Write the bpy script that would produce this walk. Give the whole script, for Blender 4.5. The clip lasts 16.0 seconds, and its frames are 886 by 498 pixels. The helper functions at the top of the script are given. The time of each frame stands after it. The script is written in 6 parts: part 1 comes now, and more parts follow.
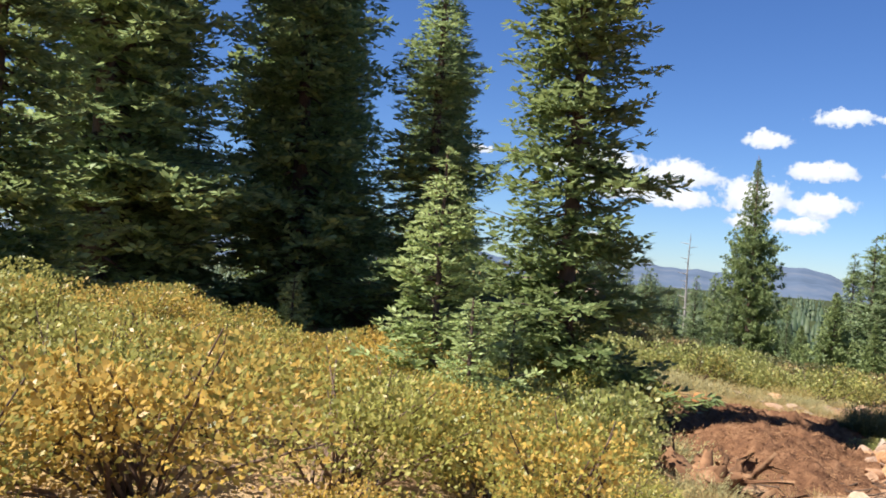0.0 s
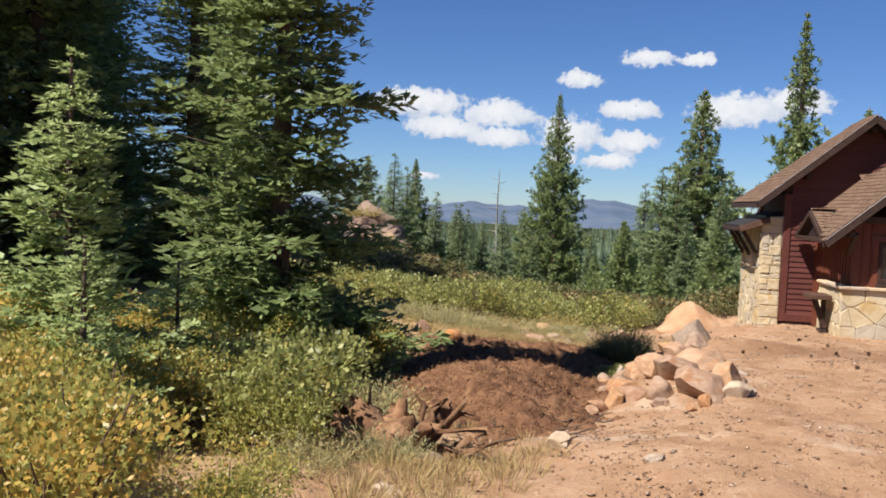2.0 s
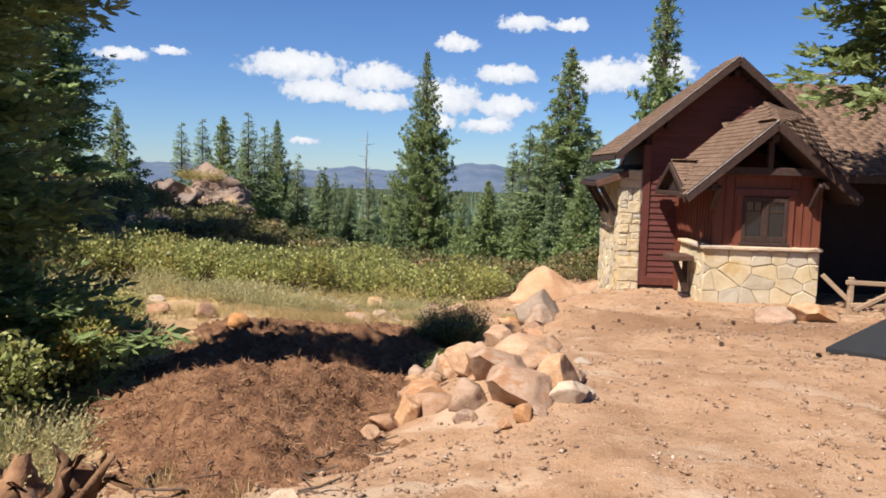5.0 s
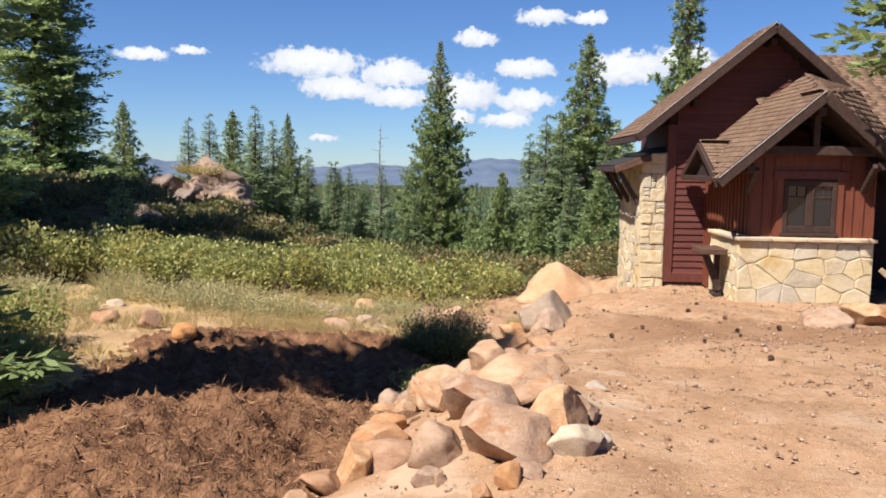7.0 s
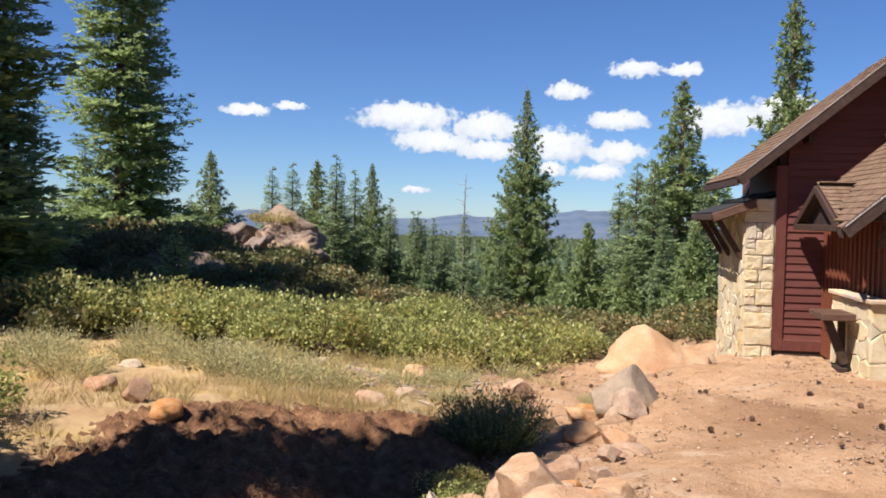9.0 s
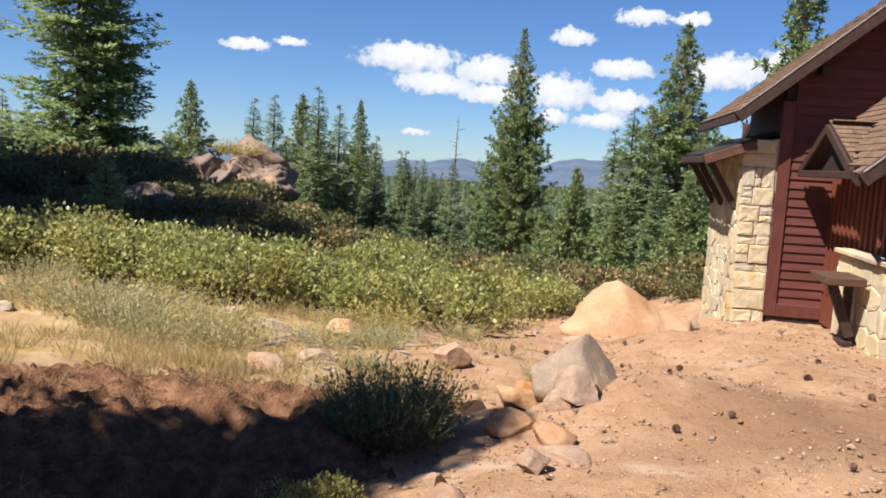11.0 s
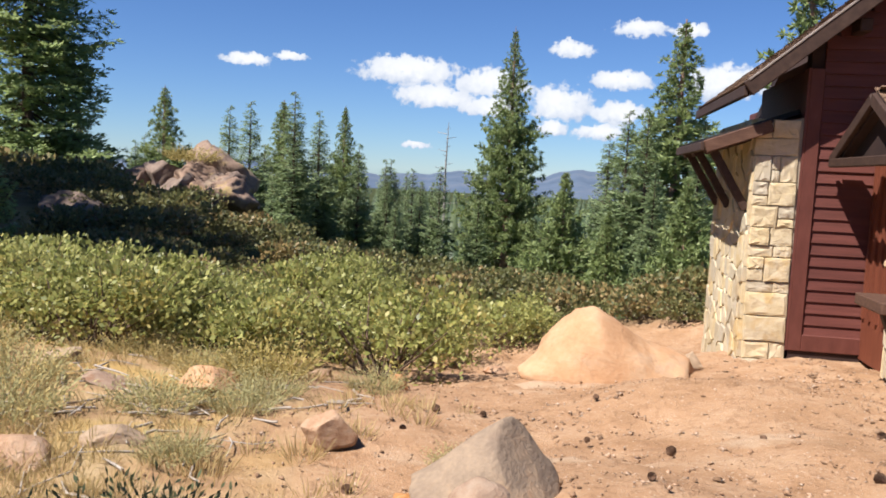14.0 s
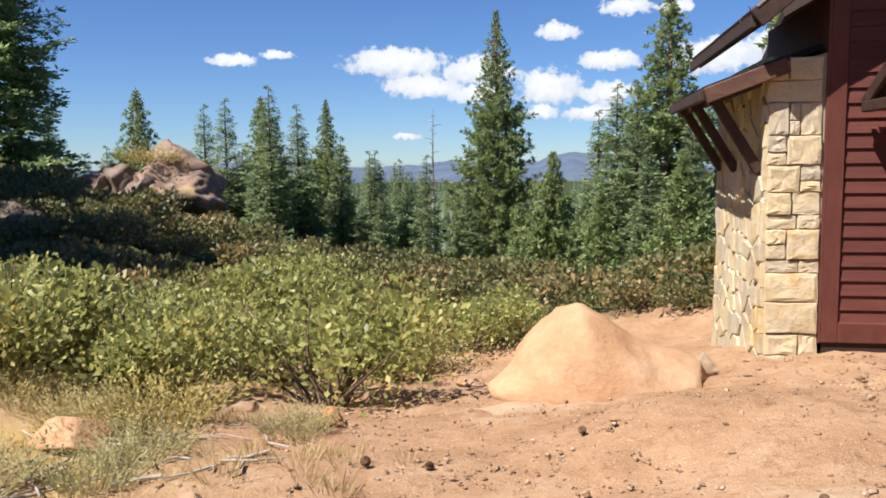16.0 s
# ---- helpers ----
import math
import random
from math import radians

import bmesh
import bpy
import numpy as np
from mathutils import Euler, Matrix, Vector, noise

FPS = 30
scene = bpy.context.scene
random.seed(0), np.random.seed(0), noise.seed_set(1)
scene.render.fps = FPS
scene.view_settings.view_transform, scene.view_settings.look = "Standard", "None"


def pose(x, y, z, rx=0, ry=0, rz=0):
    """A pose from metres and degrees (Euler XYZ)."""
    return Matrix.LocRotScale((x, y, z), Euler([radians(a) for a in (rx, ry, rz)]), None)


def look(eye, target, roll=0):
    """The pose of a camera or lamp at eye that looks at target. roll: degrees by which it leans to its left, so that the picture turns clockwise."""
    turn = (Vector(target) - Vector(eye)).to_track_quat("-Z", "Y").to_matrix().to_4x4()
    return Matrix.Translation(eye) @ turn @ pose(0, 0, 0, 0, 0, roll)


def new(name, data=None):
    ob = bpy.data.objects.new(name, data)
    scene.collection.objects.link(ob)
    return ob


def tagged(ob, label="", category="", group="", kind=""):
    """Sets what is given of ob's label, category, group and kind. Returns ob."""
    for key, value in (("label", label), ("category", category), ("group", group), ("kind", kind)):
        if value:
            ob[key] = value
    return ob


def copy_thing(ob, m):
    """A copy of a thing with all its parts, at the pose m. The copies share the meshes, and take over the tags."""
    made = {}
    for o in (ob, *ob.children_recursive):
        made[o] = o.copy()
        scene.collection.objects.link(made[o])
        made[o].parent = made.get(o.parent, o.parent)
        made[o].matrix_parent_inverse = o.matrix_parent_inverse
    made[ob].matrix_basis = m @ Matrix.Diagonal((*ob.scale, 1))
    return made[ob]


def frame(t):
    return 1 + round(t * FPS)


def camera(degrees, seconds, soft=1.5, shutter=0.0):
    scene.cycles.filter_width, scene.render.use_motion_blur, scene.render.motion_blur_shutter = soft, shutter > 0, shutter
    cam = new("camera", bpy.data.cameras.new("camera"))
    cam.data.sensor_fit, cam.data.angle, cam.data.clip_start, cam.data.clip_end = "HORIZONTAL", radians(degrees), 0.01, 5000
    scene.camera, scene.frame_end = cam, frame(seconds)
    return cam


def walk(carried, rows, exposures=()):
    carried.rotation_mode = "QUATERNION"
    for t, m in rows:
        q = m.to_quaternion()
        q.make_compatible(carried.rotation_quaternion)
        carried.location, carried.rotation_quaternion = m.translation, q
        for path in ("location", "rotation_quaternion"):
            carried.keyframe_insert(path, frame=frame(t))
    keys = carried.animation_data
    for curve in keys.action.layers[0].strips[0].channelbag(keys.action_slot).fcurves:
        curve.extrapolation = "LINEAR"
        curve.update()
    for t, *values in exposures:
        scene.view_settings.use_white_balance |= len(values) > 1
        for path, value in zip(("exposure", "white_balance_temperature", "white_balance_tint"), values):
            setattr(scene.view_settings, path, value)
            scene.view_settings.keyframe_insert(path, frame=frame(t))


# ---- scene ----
cam = camera(56.9, 16.0, soft=1.8)
PATH = [
    (0, (-0.014, -0.153, 1.555), (-1.214, 1.447, 1.555), 4.1),
    (0.5, (0.243, 0.28, 1.6), (-0.889, 1.929, 1.584), 4.1),
    (1, (0.414, 0.812, 1.569), (-0.618, 2.524, 1.498), 2.3),
    (1.5, (0.524, 1.37, 1.505), (-0.371, 3.154, 1.391), 3.3),
    (2, (0.61, 1.993, 1.478), (-0.225, 3.807, 1.359), 2.3),
    (2.5, (0.695, 2.65, 1.414), (-0.078, 4.491, 1.295), 1.3),
    (3, (0.715, 3.282, 1.376), (0.067, 5.171, 1.27), 2.0),
    (3.5, (0.798, 3.841, 1.376), (0.26, 5.76, 1.202), 3.4),
    (3.7, (0.797, 4.046, 1.377), (0.289, 5.97, 1.171), 3.8),
    (5.8, (0.668, 5.962, 1.184), (0.07, 7.861, 0.996), 0.5),
    (6, (0.685, 6.181, 1.161), (0.079, 8.077, 0.963), 0.6),
    (6.5, (0.637, 6.682, 1.118), (0.022, 8.575, 0.918), 0.8),
    (7, (0.542, 7.22, 1.089), (-0.066, 9.114, 0.883), 0.9),
    (7.5, (0.477, 7.723, 1.076), (-0.183, 9.6, 0.869), -0.3),
    (8, (0.346, 8.31, 1.021), (-0.374, 10.171, 0.885), 0.2),
    (8.5, (0.334, 8.809, 1.02), (-0.439, 10.652, 0.936), 0.5),
    (8.7, (0.317, 9.032, 1.009), (-0.482, 10.863, 0.931), 0.6),
    (10.8, (0.188, 11.356, 0.867), (-0.638, 13.166, 0.665), 3.1),
    (11, (0.189, 11.591, 0.823), (-0.613, 13.41, 0.602), 3.3),
    (11.5, (0.148, 12.137, 0.784), (-0.654, 13.951, 0.529), 3.6),
    (12, (0.118, 12.689, 0.719), (-0.68, 14.503, 0.454), 3.9),
    (12.5, (0.084, 13.232, 0.666), (-0.725, 15.042, 0.404), 3.2),
    (13, (-0.019, 13.776, 0.647), (-0.836, 15.587, 0.416), 1.4),
    (13.5, (-0.08, 14.262, 0.628), (-0.886, 16.084, 0.462), 1.5),
    (14, (-0.157, 14.746, 0.597), (-0.964, 16.566, 0.406), 2.8),
    (14.5, (-0.254, 15.265, 0.566), (-1.047, 17.085, 0.328), 2.9),
    (15, (-0.326, 15.71, 0.555), (-1.125, 17.519, 0.257), 1.7),
    (15.5, (-0.454, 16.251, 0.499), (-1.267, 18.054, 0.205), 0.6),
    (16, (-0.463, 16.71, 0.446), (-1.264, 18.53, 0.231), -0.6),
]
walk(cam, [(t, look(eye, target, roll)) for t, eye, target, roll in PATH],
     [(0, 1.22), (0.8, 1.18), (1.5, 0.92), (2.5, 0.86), (3.5, 0.86), (5.8, 1.03), (8.5, 1.06), (16.0, 1.06)])

# ---- light ----
SUN_AZ = -31.0      # the way that shadows fall, degrees to the left of +y
SUN_EL = 54.0
sun_dir = Vector((-math.sin(radians(SUN_AZ)) * math.cos(radians(SUN_EL)), math.cos(radians(SUN_AZ)) * math.cos(radians(SUN_EL)), -math.sin(radians(SUN_EL))))
sun = new("sun", bpy.data.lights.new("sun", "SUN"))
sun.data.energy, sun.data.angle, sun.data.color = 4.9, radians(0.53), (1.0, 0.945, 0.895)
sun.matrix_world = look((0, 0, 60), Vector((0, 0, 60)) + sun_dir)

# clouds: degrees left of +y, degrees up, half width, half height
CLOUDS = [(26.8, 6.6, 3.9, 1.25), (24.9, 4.9, 3.3, 1.0), (21.2, 6.0, 3.2, 1.3), (21.0, 4.4, 2.6, 0.9), (16.4, 4.7, 2.6, 1.6), (15.9, 8.5, 1.6, 0.75),
          (11.3, 9.9, 2.3, 0.75), (8.2, 9.8, 1.5, 0.55), (12.5, 6.5, 2.3, 0.85), (12.3, 4.3, 2.3, 1.0), (13.3, 3.0, 2.0, 0.7), (5.6, 6.4, 3.2, 1.5),
          (37.8, 6.7, 1.9, 0.55), (34.8, 7.1, 1.2, 0.4), (26.2, 1.6, 1.2, 0.3), (2.0, 7.0, 2.5, 1.3), (17.0, 3.2, 1.6, 0.7)]


def build_world():
    w = bpy.data.worlds.new("sky")
    scene.world = w
    w.use_nodes = True
    nt = w.node_tree
    nt.nodes.clear()
    N = nt.nodes.new

    def math_node(op, a, b=None, c=None):
        n = N("ShaderNodeMath")
        n.operation = op
        for i, v in enumerate((a, b, c)):
            if v is None:
                continue
            if isinstance(v, (int, float)):
                n.inputs[i].default_value = v
            else:
                nt.links.new(v, n.inputs[i])
        return n.outputs[0]
    sky = N("ShaderNodeTexSky")
    sky.sky_type, sky.sun_disc = "NISHITA", False
    sky.sun_elevation, sky.sun_rotation = radians(SUN_EL), radians(180 - SUN_AZ)
    sky.altitude, sky.air_density, sky.dust_density, sky.ozone_density = 1900, 1.0, 0.0, 2.0
    co = N("ShaderNodeTexCoord")
    sep = N("ShaderNodeSeparateXYZ")
    nt.links.new(co.outputs["Generated"], sep.inputs[0])
    az = math_node("MULTIPLY", math_node("ARCTAN2", math_node("MULTIPLY", sep.outputs[0], -1.0), sep.outputs[1]), 180 / math.pi)
    el = math_node("MULTIPLY", math_node("ARCSINE", sep.outputs[2]), 180 / math.pi)
    cmb = N("ShaderNodeCombineXYZ")
    nt.links.new(az, cmb.inputs[0])
    nt.links.new(el, cmb.inputs[1])

    def fbm(scale, detail, off):
        m = N("ShaderNodeMapping")
        m.inputs["Location"].default_value = (off, off * 0.7, 0)
        nt.links.new(cmb.outputs[0], m.inputs[0])
        n = N("ShaderNodeTexNoise")
        n.inputs["Scale"].default_value, n.inputs["Detail"].default_value, n.inputs["Roughness"].default_value = scale, detail, 0.6
        nt.links.new(m.outputs[0], n.inputs["Vector"])
        return n.outputs[0]
    n1, n2, n3 = fbm(1.1, 7, 3.0), fbm(0.4, 3, 11.0), fbm(1.6, 5, 23.0)
    azw = math_node("MULTIPLY_ADD", n2, 3.0, math_node("ADD", az, -1.5))
    elw = math_node("MULTIPLY_ADD", n3, 0.9, math_node("ADD", el, -0.45))
    best = None
    low = None
    for a, e, ww, hh in CLOUDS:
        da = math_node("MULTIPLY", math_node("SUBTRACT", azw, a), 1 / ww)
        de = math_node("SUBTRACT", elw, e)
        dv = math_node("MAXIMUM", math_node("MULTIPLY", de, 1 / hh), math_node("MULTIPLY", de, -1 / (hh * 0.7)))
        f = math_node("SUBTRACT", 1.0, math_node("ADD", math_node("MULTIPLY", da, da), math_node("MULTIPLY", dv, dv)))
        lit = math_node("ADD", f, math_node("MULTIPLY", de, 0.55 / hh))
        best = f if best is None else math_node("MAXIMUM", best, f)
        low = lit if low is None else math_node("MAXIMUM", low, lit)
    body = math_node("MULTIPLY_ADD", n1, 2.5, math_node("ADD", best, -1.22))
    mr = N("ShaderNodeMapRange")
    mr.interpolation_type = "SMOOTHSTEP"
    mr.inputs[1].default_value, mr.inputs[2].default_value = 0.0, 0.55
    nt.links.new(body, mr.inputs[0])
    sh = N("ShaderNodeMapRange")
    sh.inputs[1].default_value, sh.inputs[2].default_value = 0.0, 1.25
    nt.links.new(math_node("MULTIPLY_ADD", n3, 0.8, math_node("ADD", low, -0.4)), sh.inputs[0])
    tone = N("ShaderNodeMixRGB")
    tone.inputs[1].default_value, tone.inputs[2].default_value = (6.0, 6.8, 8.4, 1), (10.2, 10.3, 10.5, 1)
    nt.links.new(sh.outputs[0], tone.inputs[0])
    mix = N("ShaderNodeMixRGB")
    nt.links.new(mr.outputs[0], mix.inputs[0])
    # thin mountain air: a deeper blue overhead, pale blue rather than yellow low down
    high = N("ShaderNodeMapRange")
    high.interpolation_type = "SMOOTHSTEP"
    high.inputs[1].default_value, high.inputs[2].default_value = -2.0, 26.0
    nt.links.new(el, high.inputs[0])
    air = N("ShaderNodeMixRGB")
    air.inputs[1].default_value, air.inputs[2].default_value = (0.61, 0.80, 1.10, 1), (0.57, 0.83, 1.26, 1)
    nt.links.new(high.outputs[0], air.inputs[0])
    tint = N("ShaderNodeMixRGB")
    tint.blend_type = "MULTIPLY"
    tint.inputs[0].default_value = 1.0
    nt.links.new(sky.outputs[0], tint.inputs[1])
    nt.links.new(air.outputs[0], tint.inputs[2])
    nt.links.new(tint.outputs[0], mix.inputs[1])
    nt.links.new(tone.outputs[0], mix.inputs[2])
    bg = N("ShaderNodeBackground")
    bg.inputs[1].default_value = 0.05
    nt.links.new(mix.outputs[0], bg.inputs[0])
    out = N("ShaderNodeOutputWorld")
    nt.links.new(bg.outputs[0], out.inputs[0])


build_world()


# ---- materials ----
class Mat:
    """A small builder for node materials."""

    def __init__(self, name):
        self.m = bpy.data.materials.new(name)
        self.m.use_nodes = True
        self.t = self.m.node_tree
        self.b = self.t.nodes["Principled BSDF"]
        self.out = self.t.nodes["Material Output"]

    def n(self, kind):
        node = self.t.nodes.new(kind)
        return node

    def l(self, a, b):
        self.t.links.new(a, b)

    def coord(self, scale=(1, 1, 1), space="Object"):
        c, m = self.n("ShaderNodeTexCoord"), self.n("ShaderNodeMapping")
        m.inputs["Scale"].default_value = scale
        self.l(c.outputs[space], m.inputs[0])
        return m.outputs[0]

    def world(self, scale=(1, 1, 1)):
        g, m = self.n("ShaderNodeNewGeometry"), self.n("ShaderNodeMapping")
        m.inputs["Scale"].default_value = scale
        self.l(g.outputs["Position"], m.inputs[0])
        return m.outputs[0]

    def noise(self, vec, scale, detail=4, rough=0.55):
        x = self.n("ShaderNodeTexNoise")
        x.inputs["Scale"].default_value, x.inputs["Detail"].default_value, x.inputs["Roughness"].default_value = scale, detail, rough
        self.l(vec, x.inputs["Vector"])
        return x.outputs[0]

    def ramp(self, fac, stops):
        r = self.n("ShaderNodeValToRGB")
        e = r.color_ramp.elements
        while len(e) < len(stops):
            e.new(0.5)
        for i, (p, c) in enumerate(stops):
            e[i].position, e[i].color = p, (*c, 1)
        self.l(fac, r.inputs[0])
        return r.outputs[0]

    def mix(self, fac, a, b, how="MIX"):
        x = self.n("ShaderNodeMixRGB")
        x.blend_type = how
        for i, v in enumerate((fac, a, b)):
            if isinstance(v, (int, float)):
                x.inputs[i].default_value = v
            elif isinstance(v, tuple):
                x.inputs[i].default_value = (*v, 1)
            else:
                self.l(v, x.inputs[i])
        return x.outputs[0]

    def mathn(self, op, a, b=0.0):
        x = self.n("ShaderNodeMath")
        x.operation = op
        for i, v in enumerate((a, b)):
            if isinstance(v, (int, float)):
                x.inputs[i].default_value = v
            else:
                self.l(v, x.inputs[i])
        return x.outputs[0]

    def step(self, fac, lo, hi):
        x = self.n("ShaderNodeMapRange")
        x.interpolation_type = "SMOOTHSTEP"
        x.inputs[1].default_value, x.inputs[2].default_value = lo, hi
        self.l(fac, x.inputs[0])
        return x.outputs[0]

    def bump(self, height, strength=0.5, dist=0.02):
        x = self.n("ShaderNodeBump")
        x.inputs["Strength"].default_value, x.inputs["Distance"].default_value = strength, dist
        self.l(height, x.inputs["Height"])
        self.l(x.outputs[0], self.b.inputs["Normal"])

    def color(self, c):
        if isinstance(c, tuple):
            self.b.inputs["Base Color"].default_value = (*c, 1)
        else:
            self.l(c, self.b.inputs["Base Color"])

    def rough(self, r, spec=0.3):
        if isinstance(r, (int, float)):
            self.b.inputs["Roughness"].default_value = r
        else:
            self.l(r, self.b.inputs["Roughness"])
        self.b.inputs["Specular IOR Level"].default_value = spec


def foliage(name, dark, mid, light, warm=None, warm_share=0.0, gloss=0.55, leak=0.3, scale=1.2):
    """Leaves or needles: colour by clump and by leaf, some light through the leaf."""
    k = Mat(name)
    g, oi = k.n("ShaderNodeNewGeometry"), k.n("ShaderNodeObjectInfo")
    clump = k.noise(k.world(), scale, 3)
    leaf = g.outputs["Random Per Island"]
    f = k.mathn("ADD", k.mathn("MULTIPLY", leaf, 0.5), k.mathn("MULTIPLY", clump, 0.5))
    col = k.ramp(f, [(0.2, dark), (0.5, mid), (0.85, light)])
    if warm:
        w = k.mathn("ADD", k.mathn("ADD", k.mathn("MULTIPLY", k.noise(k.world(), 0.9, 3), 1.1), k.mathn("MULTIPLY", leaf, 0.35)), k.mathn("MULTIPLY", oi.outputs["Random"], 0.35))
        col = k.mix(k.step(w, 1.18 - warm_share, 1.36 - warm_share), col, warm)
    k.color(col)
    k.rough(gloss, 0.35)
    tr = k.n("ShaderNodeBsdfTranslucent")
    k.l(k.mix(0.5, col, light), tr.inputs[0])
    ms = k.n("ShaderNodeMixShader")
    ms.inputs[0].default_value = leak
    k.l(k.b.outputs[0], ms.inputs[1])
    k.l(tr.outputs[0], ms.inputs[2])
    k.l(ms.outputs[0], k.out.inputs[0])
    return k.m


def plain(name, stops, scale=6, rough=0.8, bump=0.3, dist=0.01, stretch=(1, 1, 1), vary=0.25, fine=40, spec=0.3):
    """A surface with two scales of variation and each piece a little lighter or darker."""
    k = Mat(name)
    v = k.coord(stretch)
    a, b = k.noise(v, scale, 5), k.noise(v, fine, 3)
    col = k.ramp(k.mathn("ADD", k.mathn("MULTIPLY", a, 0.7), k.mathn("MULTIPLY", b, 0.3)), stops)
    oi = k.n("ShaderNodeObjectInfo")
    g = k.n("ShaderNodeNewGeometry")
    r = k.mathn("ADD", k.mathn("MULTIPLY", oi.outputs["Random"], 0.5), k.mathn("MULTIPLY", g.outputs["Random Per Island"], 0.5))
    hsv = k.n("ShaderNodeHueSaturation")
    k.l(k.mathn("ADD", k.mathn("MULTIPLY", r, 2 * vary), 1 - vary), hsv.inputs["Value"])
    k.l(col, hsv.inputs["Color"])
    k.color(hsv.outputs[0])
    k.rough(rough, spec)
    if bump:
        k.bump(k.mathn("ADD", k.mathn("MULTIPLY", a, 0.6), k.mathn("MULTIPLY", b, 0.4)), bump, dist)
    return k.m


def ground_material():
    k = Mat("earth")
    p = k.world()
    sep = k.n("ShaderNodeSeparateXYZ")
    k.l(p, sep.inputs[0])
    big, mid, fine, grit = k.noise(p, 0.35, 4), k.noise(p, 1.8, 6, 0.65), k.noise(p, 14, 6, 0.7), k.noise(p, 60, 3, 0.7)
    dirt = k.ramp(mid, [(0.25, (0.245, 0.137, 0.071)), (0.5, (0.341, 0.204, 0.115)), (0.75, (0.420, 0.280, 0.174))])
    dirt = k.mix(k.mathn("MULTIPLY", k.step(fine, 0.5, 0.68), 0.4), dirt, (0.190, 0.101, 0.056))
    dirt = k.mix(k.mathn("MULTIPLY", k.step(k.noise(p, 4.5, 6, 0.75), 0.54, 0.66), 0.5), dirt, (0.214, 0.116, 0.063))
    dirt = k.mix(k.mathn("MULTIPLY", k.step(grit, 0.58, 0.7), 0.7), dirt, (0.506, 0.408, 0.316))
    chips = k.n("ShaderNodeTexVoronoi")
    chips.inputs["Scale"].default_value = 26
    k.l(p, chips.inputs["Vector"])
    dirt = k.mix(k.mathn("MULTIPLY", k.step(chips.outputs["Distance"], 0.26, 0.14), k.mathn("MULTIPLY", k.step(k.noise(p, 5.0, 4, 0.7), 0.5, 0.62), 0.55)), dirt, (0.527, 0.427, 0.316))
    rubble = k.noise(p, 9.0, 6, 0.8)
    dirt = k.mix(k.mathn("MULTIPLY", k.step(rubble, 0.53, 0.66), 0.36), dirt, (0.201, 0.112, 0.063))
    # chalky patches and the dark churned strip before the low wall
    dirt = k.mix(k.mathn("MULTIPLY", k.step(k.noise(k.world((0.6, 1.5, 1)), 0.9, 4), 0.58, 0.7), 0.5), dirt, (0.474, 0.368, 0.260))
    strip = k.mathn("ADD", k.mathn("ADD", sep.outputs[1], k.mathn("MULTIPLY", sep.outputs[0], -0.35)), k.mathn("MULTIPLY", mid, 3.2))
    band = k.mathn("MULTIPLY", k.step(strip, 18.2, 19.2), k.mathn("SUBTRACT", 1.0, k.step(strip, 20.4, 21.2)))
    dirt = k.mix(k.mathn("MULTIPLY", k.mathn("MULTIPLY", band, k.step(sep.outputs[0], -1.4, 0.0)), 0.65), dirt, (0.190, 0.101, 0.054))
    straw = k.ramp(mid, [(0.3, (0.255, 0.15, 0.083)), (0.5, (0.36, 0.24, 0.124)), (0.7, (0.42, 0.315, 0.18))])
    straw = k.mix(k.mathn("MULTIPLY", k.step(fine, 0.55, 0.7), 0.4), straw, (0.15, 0.09, 0.045))
    straw = k.mix(k.mathn("MULTIPLY", k.step(k.noise(p, 0.8, 4), 0.5, 0.62), 0.7), straw, (0.39, 0.262, 0.09))
    edge = k.mathn("ADD", k.mathn("ADD", sep.outputs[0], k.mathn("MULTIPLY", big, 3.0)), k.mathn("MULTIPLY", k.mathn("MAXIMUM", k.mathn("SUBTRACT", sep.outputs[1], 18.0), 0.0), 0.4))
    col = k.mix(k.step(edge, -0.9, -2.4), dirt, straw)
    # forest floor out in the valley
    far = k.step(k.mathn("ADD", sep.outputs[1], k.mathn("MULTIPLY", big, 6)), 31.5, 35)
    col = k.mix(far, col, k.ramp(big, [(0.3, (0.022, 0.034, 0.011)), (0.6, (0.053, 0.06, 0.022)), (0.75, (0.105, 0.09, 0.038))]))
    meadow = k.n("ShaderNodeVectorMath")
    meadow.operation = "DISTANCE"
    meadow.inputs[1].default_value = (-18.5, 74.0, -9.5)
    k.l(p, meadow.inputs[0])
    col = k.mix(k.step(k.mathn("ADD", meadow.outputs["Value"], k.mathn("MULTIPLY", big, 5)), 11, 8), col, (0.15, 0.195, 0.053))
    k.color(col)
    k.rough(0.95, 0.1)
    k.bump(k.mathn("ADD", k.mathn("ADD", k.mathn("MULTIPLY", fine, 0.6), k.mathn("MULTIPLY", grit, 0.3)), k.mathn("MULTIPLY", mid, 0.8)), 0.75, 0.05)
    return k.m


